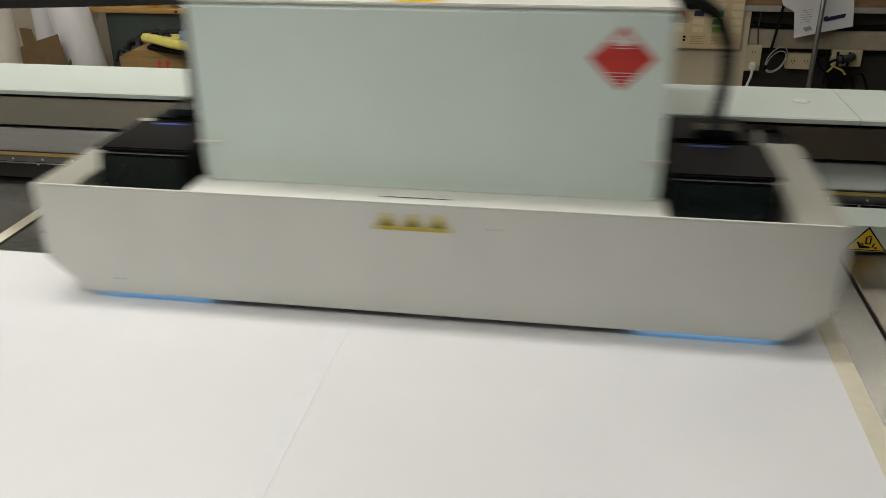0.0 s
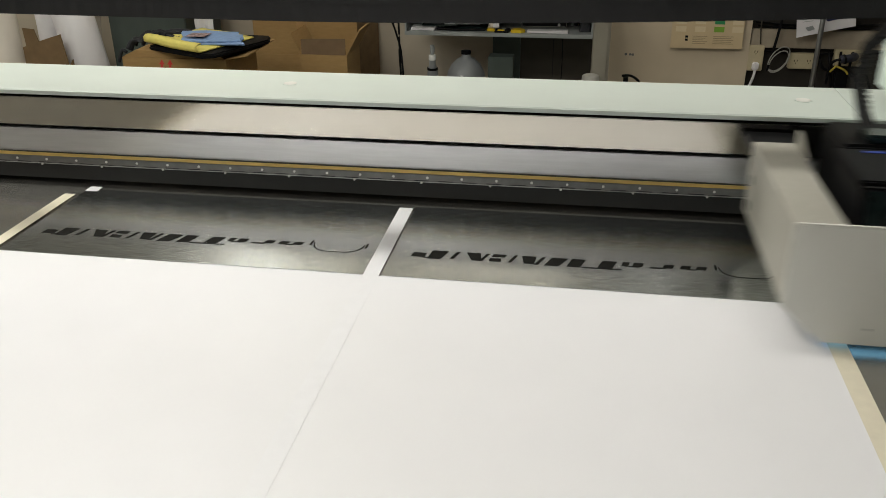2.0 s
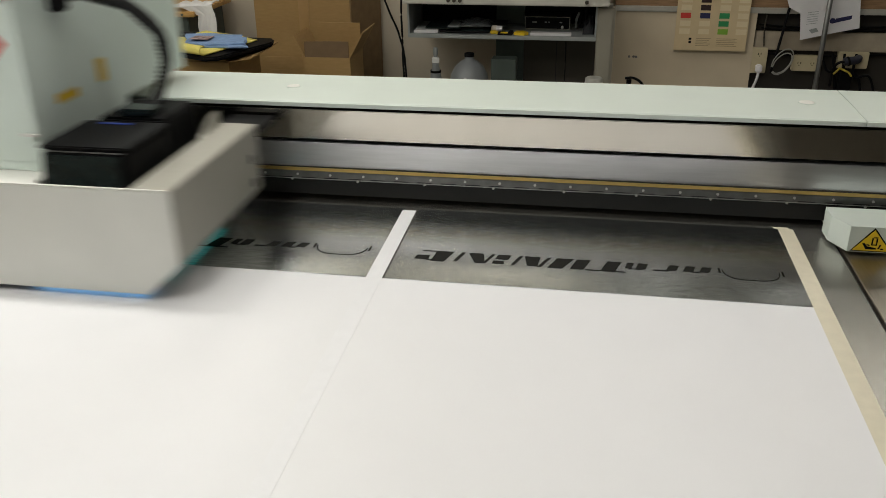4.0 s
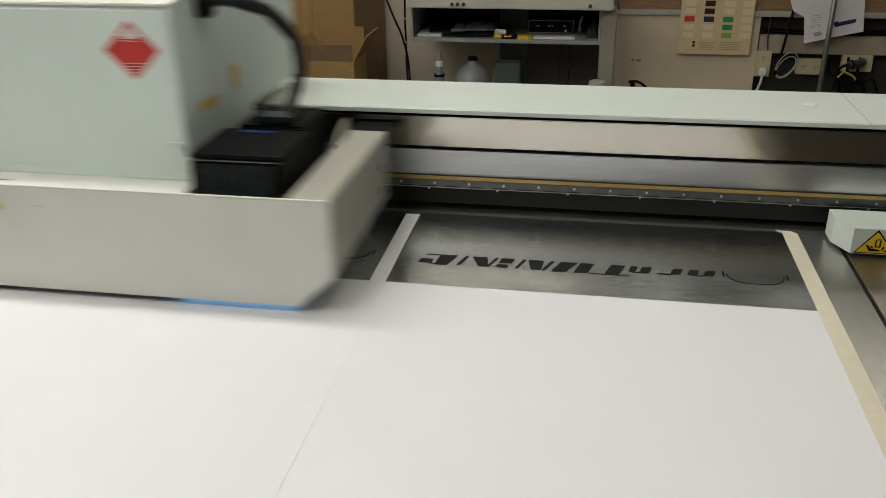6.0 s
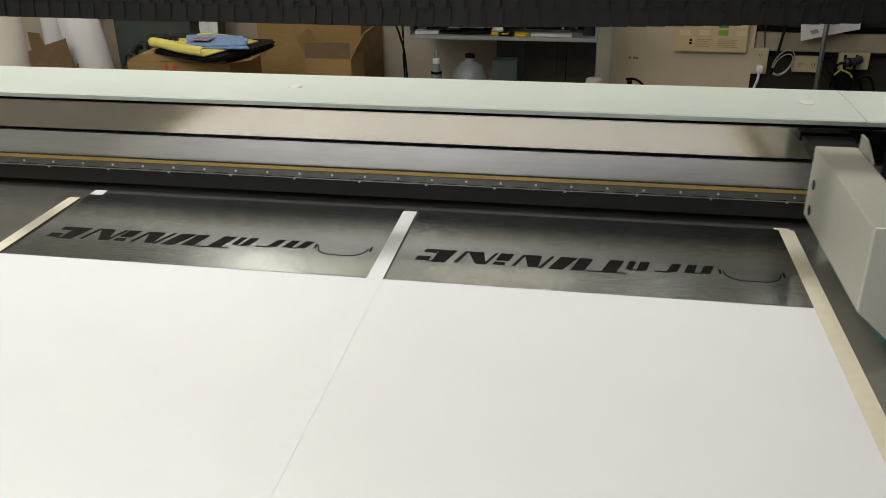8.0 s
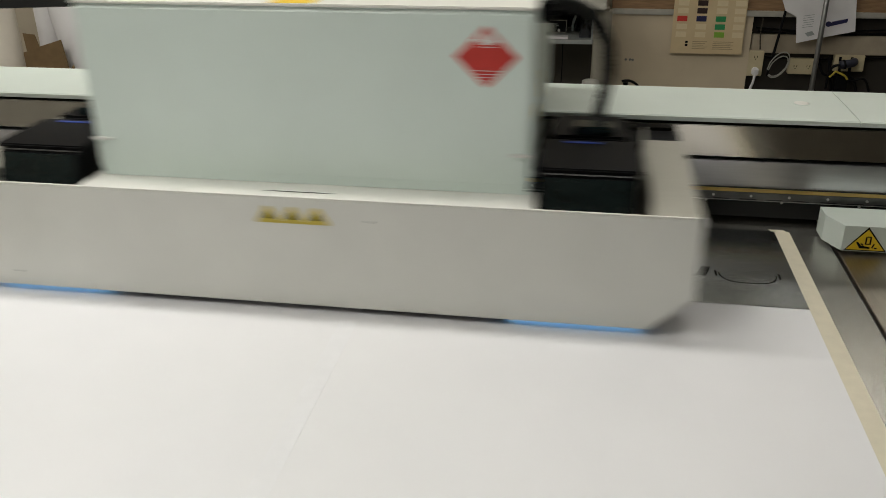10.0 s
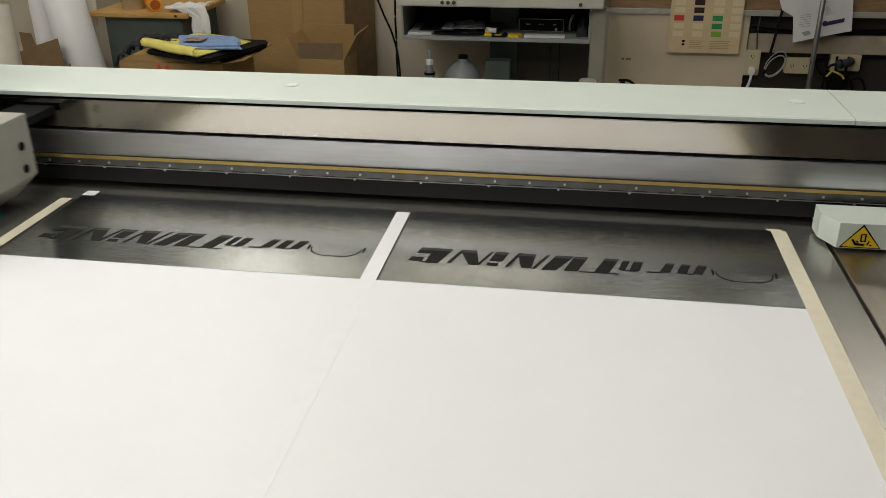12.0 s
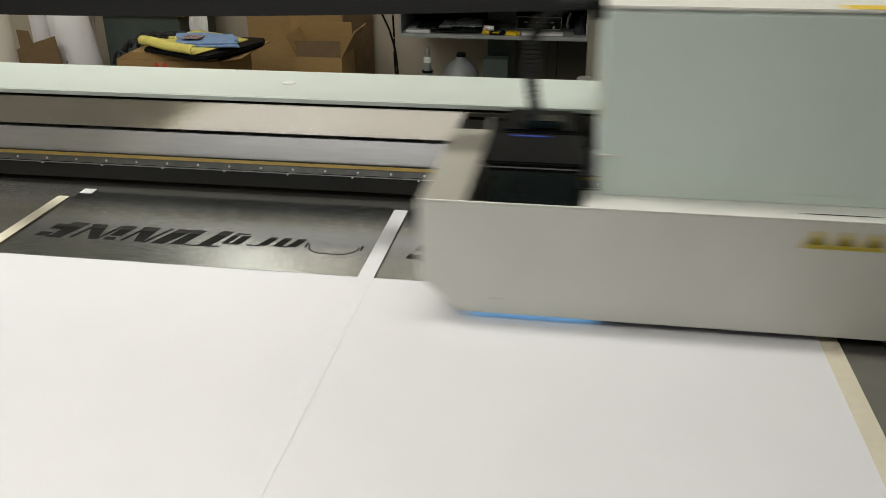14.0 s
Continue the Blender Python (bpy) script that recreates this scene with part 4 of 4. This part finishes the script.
def green_cabinet():
    ob = thing("tool_cabinet", "dark green steel cabinet with a wooden top", "cabinet")
    part("body", B(-1.905, -1.53, 2.61, 3.0, 0, T - 0.0905, bevel=0.004), "greencab", ob, "dark green-grey steel body")
    part("wooden_top", B(-1.961, -1.487, 2.58, 3.02, T - 0.090, T - 0.067, bevel=0.004), "wood", ob, "worn wooden top")
    part("slot", B(-1.548, -1.536, 2.5790, 2.5798, T - 0.083, T - 0.074), "dark", ob)
    zt = T - 0.0665
    ob = thing("paint_tub", "cream plastic tub on the cabinet", "tub", (-1.80, 2.70, zt))
    part("tub", lathe(bmesh.new(), [(0.05, 0), (0.058, 0.10), (0.06, 0.10), (0.06, 0.11), (0.05, 0.11)]), "cream", ob, "", True)
    ob = thing("orange_fitting", "orange plastic pipe fitting lying on the cabinet", "pipe fitting", (-1.69, 2.66, zt + 0.0005))
    part("body", cyl(bmesh.new(), 0.030, (0.045, -0.055, 0.031), (-0.005, 0.01, 0.033), 20, 0.024), "orange", ob)
    # flat darker disc paints the shade inside the open mouth
    part("mouth", cyl(bmesh.new(), 0.022, (0.0452, -0.0553, 0.031), (0.0465, -0.057, 0.031), 20), "burnt", ob)
    part("elbow", tube(bmesh.new(), [(-0.005, 0.01, 0.033), (-0.03, 0.035, 0.038), (-0.05, 0.04, 0.062), (-0.05, 0.04, 0.09)], 0.022, 14), "orange", ob, "", True)
    bm = bmesh.new()
    bmesh.ops.create_grid(bm, x_segments=30, y_segments=40, size=0.5)
    for v in bm.verts:
        u, w = v.co.x + 0.5, v.co.y + 0.5
        fold = noise.noise(Vector((u * 5, w * 3, 0.3))) * 0.5 + noise.noise(Vector((u * 11, w * 5, 2.0))) * 0.25
        if w > 0.5:
            x, y, z = -1.60 + 0.19 * u, 2.60 + 0.20 * (w - 0.5), zt + 0.012 + 0.030 * max(0, fold + 0.3) + 0.012 * u
        else:
            d = 0.5 - w
            k = min(1.0, d * 5)
            x = (-1.60 + 0.19 * u) * (1 - k) + (-1.478 + 0.085 * u + 0.02 * fold) * k
            y, z = 2.60 - 0.03 * u * d + 0.06 * fold * d, zt + 0.018 + 0.012 * u - max(0.0, d - 0.08) * 0.27 * (1 + 0.35 * fold + 0.2 * u)
        v.co = Vector((x, y, z))
    bmesh.ops.solidify(bm, geom=bm.faces[:], thickness=0.002)
    solid("white_rag", bm, "cloth", "crumpled white rag hanging over the cabinet edge", "rag", smooth=True)


green_cabinet()


def box_pile():
    ob = carton("cardboard_box", "closed brown cardboard box with red arrows and a raised flap", -1.62, -1.17, 2.18, 2.52, 0.0, T - 0.195, "card",
                flaps=[("r", 0.10, 80)])
    part("lid", prism(bmesh.new(), [(-1.62, T - 0.194), (-1.56, T - 0.166), (-1.22, T - 0.168), (-1.175, T - 0.194)], "y", 2.185, 2.515), "card", ob)
    for k in range(2):
        x = -1.455 + k * 0.036
        part("arrow", prism(bmesh.new(), [(x, T - 0.255), (x + 0.010, T - 0.255), (x + 0.013, T - 0.220), (x + 0.020, T - 0.220), (x + 0.010, T - 0.200), (x - 0.004, T - 0.220), (x + 0.003, T - 0.220)], "y", 2.1794, 2.1786), "red", ob, "red printed arrow")
    z = T - 0.166
    bm = prism(bmesh.new(), [(-1.50, 2.19), (-1.215, 2.055), (-1.165, 2.07), (-1.045, 2.37), (-1.07, 2.45), (-1.45, 2.48)], "z", z + 0.0005, z + 0.019)
    bmesh.ops.bevel(bm, geom=bm.edges[:], offset=0.006, segments=2, affect="EDGES")
    solid("black_bag", bm, "black", "flat black bag lying on the cardboard box", "bag")
    bm = bmesh.new()
    bmesh.ops.create_grid(bm, x_segments=24, y_segments=14, size=0.5)
    for v in bm.verts:
        u, w = v.co.x + 0.5, v.co.y + 0.5
        if w < 0.3:
            q = (0.3 - w) / 0.3 * math.pi * 1.15
            yy, zz = -0.017 * math.sin(q), 0.017 - 0.017 * math.cos(q)
        else:
            yy, zz = (w - 0.3) / 0.7 * 0.24, 0.0
        q = Vector((-1.522 + 0.305 * u, 2.232 - 0.170 * u, z + 0.0215 + zz + 0.002 * math.sin(u * 7 + w * 4))) + Vector((0.30, 1.0, 0)) * yy * 1.35
        v.co = q
    bmesh.ops.solidify(bm, geom=bm.faces[:], thickness=-0.005)
    solid("foam_sheet", bm, "pad", "folded sheet of pale yellow foam on the bag", "foam sheet", smooth=True)
    ob = thing("blue_cloth", "folded blue cloths lying on the yellow foam", "cloth", (-1.265, 2.285, z + 0.026))
    for k, (dx, dy, dz, rz) in enumerate(((0.010, 0.0, 0.0, 2), (0.016, -0.006, 0.006, -3), (-0.004, 0.006, 0.012, 3))):
        bm = bmesh.new()
        bmesh.ops.create_grid(bm, x_segments=18, y_segments=10, size=0.5)
        for v in bm.verts:
            u, w = v.co.x, v.co.y
            v.co = Vector((0.25 * u - 0.08 * w + 0.004 * math.sin(w * 9 + k), 0.20 * w + 0.003 * math.sin(u * 12 + k), 0.0025 * math.sin(u * 5 + w * 3 + k * 0.3)))
        bmesh.ops.solidify(bm, geom=bm.faces[:], thickness=0.0045)
        o = part("folded_layer", bm, "blue", ob)
        o.matrix_basis = pose(dx, dy, dz + 0.006, 0, 0, rz)
    bm = crumple(-1.315, 2.27, z + 0.0505, 0.085, 0.075, 0.003, 2.4, 10)
    solid("ink_rag", bm, "inkrag", "small rag with red and black ink stains on the cloth", "rag", smooth=True)
    ob = thing("work_gloves", "heap of black work gloves on the box", "gloves", (-1.55, 2.40, z))
    rnd = random.Random(4)
    part("palm", crumple(0.02, 0.0, 0.004, 0.24, 0.16, 0.034, 7.7, 16), "glove", ob, "", True)
    fall = lambda x: -0.9 * max(0.0, -0.07 - x)
    for k in range(30):
        a = Vector((rnd.uniform(-0.14, 0.13), rnd.uniform(-0.09, 0.07), 0))
        b = a + Vector((rnd.uniform(-0.06, 0.03), rnd.uniform(-0.05, 0.03), 0))
        lift = 0.008 + 0.030 * max(0.0, 1 - abs(a.x - 0.04) / 0.12)
        a.z, b.z = fall(a.x) + rnd.uniform(0.008, lift + 0.004), fall(b.x) + rnd.uniform(0.006, lift)
        m = (a + b) / 2
        m.z = max(a.z, b.z) + 0.006
        part("finger", tube(bmesh.new(), [a, m, b], rnd.uniform(0.0055, 0.0095), 8, 4), "glove", ob, "", True)
    part("cuff", tube(bmesh.new(), [(0.0, 0.0, 0.016), (0.06, 0.02, 0.028), (0.13, 0.03, 0.024)], 0.017, 10, 5), "glove", ob, "", True)
    ob = thing("tall_cardboard_box", "tall brown cardboard box standing against the wall", "cardboard box")
    part("front", B(-1.285, -0.825, 2.80, 2.806, 0, T + 0.14), "card", ob)
    # right side in darker card, its shade painted by colour
    part("side", prism(bmesh.new(), [(-0.824, 2.80), (-0.818, 2.80), (-0.735, 3.03), (-0.741, 3.03)], "z", 0, T + 0.14), "carddark", ob)
    part("side", B(-1.285, -1.279, 2.807, 3.03, 0, T + 0.14), "card", ob)
    part("back", B(-1.278, -0.742, 3.024, 3.03, 0, T + 0.14), "card", ob)
    part("low_flap", prism(bmesh.new(), [(-1.29, T - 0.36), (-0.98, T - 0.36), (-1.03, T - 0.30), (-1.24, T - 0.30)], "y", 2.775, 2.779), "card", ob)
    part("low_panel", B(-1.29, -0.98, 2.775, 2.779, 0.0, T - 0.3605), "card", ob)
    part("tape", B(-1.07, -1.02, 2.7975, 2.7995, 0.0, T + 0.14), "cardtape", ob, "brown packing tape")
    box_ = carton("small_cardboard_box", "small open cardboard box with raised flaps", -0.978, -0.765, 2.55, 2.77, 0.0, T - 0.248, "card",
           flaps=[("b", 0.115, 3), ("l", 0.10, -26), ("r", 0.13, 30)])
    # flap added to carry the interior's shade in its dark colour
    bm = prism(bmesh.new(), [(-0.100, 0), (0.100, 0), (0.098, 0.070), (0.0, 0.069), (-0.104, 0.066)], "y", 0, 0.005)
    part("front_flap", bm, "innercard", box_, "brown flap, darkened for the shaded box interior").matrix_basis = pose(-0.8715, 2.553, T - 0.247, -10)


box_pile()


def paper_rolls():
    for x, y, r, lean, tall, m in ((-2.405, 2.48, 0.105, 0, 0.855, "cream"), (-2.30, 2.72, 0.075, 8, 1.25, "paper"), (-2.165, 2.56, 0.062, 0, 1.30, "paper"), (-1.885, 2.50, 0.089, -9.0, 1.30, "paper")):
        ob = thing("paper_roll", "tall roll of white media standing on end", "paper roll", (x, y, 0.016), group="paper rolls")
        ob.matrix_basis = pose(x, y, 0.016, 0, lean, 0)
        part("roll", lathe(bmesh.new(), [(r, 0), (r, tall), (0.04, tall), (0.04, tall - 0.02)], seg=40), m, ob, "", True)
        part("core", lathe(bmesh.new(), [(0.0395, tall - 0.3), (0.0395, tall + 0.001), (0.034, tall + 0.001), (0.034, tall - 0.01)], seg=24), "carddark", ob, "cardboard core")
    board = solid("leaning_board", prism(bmesh.new(), [(-0.15, 0.0), (0.15, 0.0), (0.165, 1.12), (-0.135, 1.12)], "y", 0.0, 0.006), "cream", "pale board leaning behind the paper rolls", "board")
    board.matrix_basis = pose(-2.115, 2.50, 0.002, -9)
    ob = thing("cut_carton", "cut brown cardboard carton in front of the rolls", "cardboard box")
    part("front", prism(bmesh.new(), [(-2.20, 0), (-1.985, 0), (-1.985, T - 0.28), (-2.000, T - 0.146), (-2.10, T - 0.176), (-2.192, T - 0.207)], "y", 2.36, 2.365), "carddark", ob)
    part("flap", prism(bmesh.new(), [(-2.20, T - 0.26), (-2.13, T - 0.22), (-2.150, T - 0.135), (-2.205, T - 0.130)], "y", 2.40, 2.405), "carddark", ob)
    part("side", prism(bmesh.new(), [(2.3655, 0), (2.42, 0), (2.42, T - 0.26), (2.3655, T - 0.30)], "x", -1.995, -1.99), "carddark", ob)
    part("side", prism(bmesh.new(), [(2.3655, 0), (2.42, 0), (2.42, T - 0.26), (2.3655, T - 0.30)], "x", -2.195, -2.19), "carddark", ob)


paper_rolls()

# ---- everything that moves ----
TRAVEL = [(-0.2, -0.11), (0.0, 0.079), (0.9, 0.930), (1.0, 1.020), (1.1, 1.090), (1.2, 1.128), (1.3, 1.147), (1.4, 1.152), (1.7, 1.152),
          (1.8, 1.140), (1.9, 1.113), (2.0, 1.063), (2.1, 0.988), (2.2, 0.913), (2.3, 0.823), (3.0, 0.161), (3.2, -0.028),
          (4.1, -0.878), (4.2, -0.97), (4.3, -1.05), (4.4, -1.12), (4.5, -1.175), (4.6, -1.215), (4.7, -1.232), (5.1, -1.232),
          (5.2, -1.222), (5.3, -1.190), (5.4, -1.130), (5.5, -1.050), (5.6, -0.960), (5.7, -0.855), (6.1, -0.475), (7.5, 0.838),
          (7.6, 0.930), (7.7, 1.018), (7.8, 1.090), (7.9, 1.128), (8.0, 1.147), (8.1, 1.152), (8.45, 1.152), (8.55, 1.135), (8.7, 1.07),
          (8.85, 0.965), (9.0, 0.83), (10.3, -0.365), (10.6, -0.645), (10.8, -0.840), (10.9, -0.935), (11.0, -1.025), (11.1, -1.105), (11.2, -1.180),
          (11.3, -1.215), (11.4, -1.230), (11.6, -1.232), (11.8, -1.230), (11.9, -1.222), (12.0, -1.203), (12.1, -1.155), (12.2, -1.080), (12.3, -0.990),
          (12.5, -0.798), (13.0, -0.331), (14.0, 0.610), (14.2, 0.80)]
STEP = [(0, 0.0), (1.4, 0.0), (1.7, 0.004), (4.7, 0.004), (5.1, 0.010), (8.1, 0.010), (8.45, 0.017), (11.4, 0.017), (11.8, 0.025), (14.0, 0.025)]


def motions():
    ts = [round(0.1 * i, 1) for i in range(141)]
    xs = np.interp(ts, [a for a, b in TRAVEL], [b for a, b in TRAVEL])
    ys = np.interp(ts, [a for a, b in STEP], [b for a, b in STEP])
    walk(GANTRY, [(t, pose(0, y, T)) for t, y in zip(ts, ys)])
    walk(CARRIAGE, [(t, pose(x, y, T)) for t, x, y in zip(ts, xs, ys)])
    walk(CHAIN, [(t, pose(x, y, T)) for t, x, y in zip(ts, xs, ys)])
    low, high = pose(0, 0, 0.001), pose(0, 0, SH + 0.0001)
    for ink, when in INK:
        if when < 0:
            walk(ink, [(0.0, high), (14.0, high)])
        else:
            walk(ink, [(0.0, low), (when - 0.1, low), (when, high), (14.0, high)])


motions()
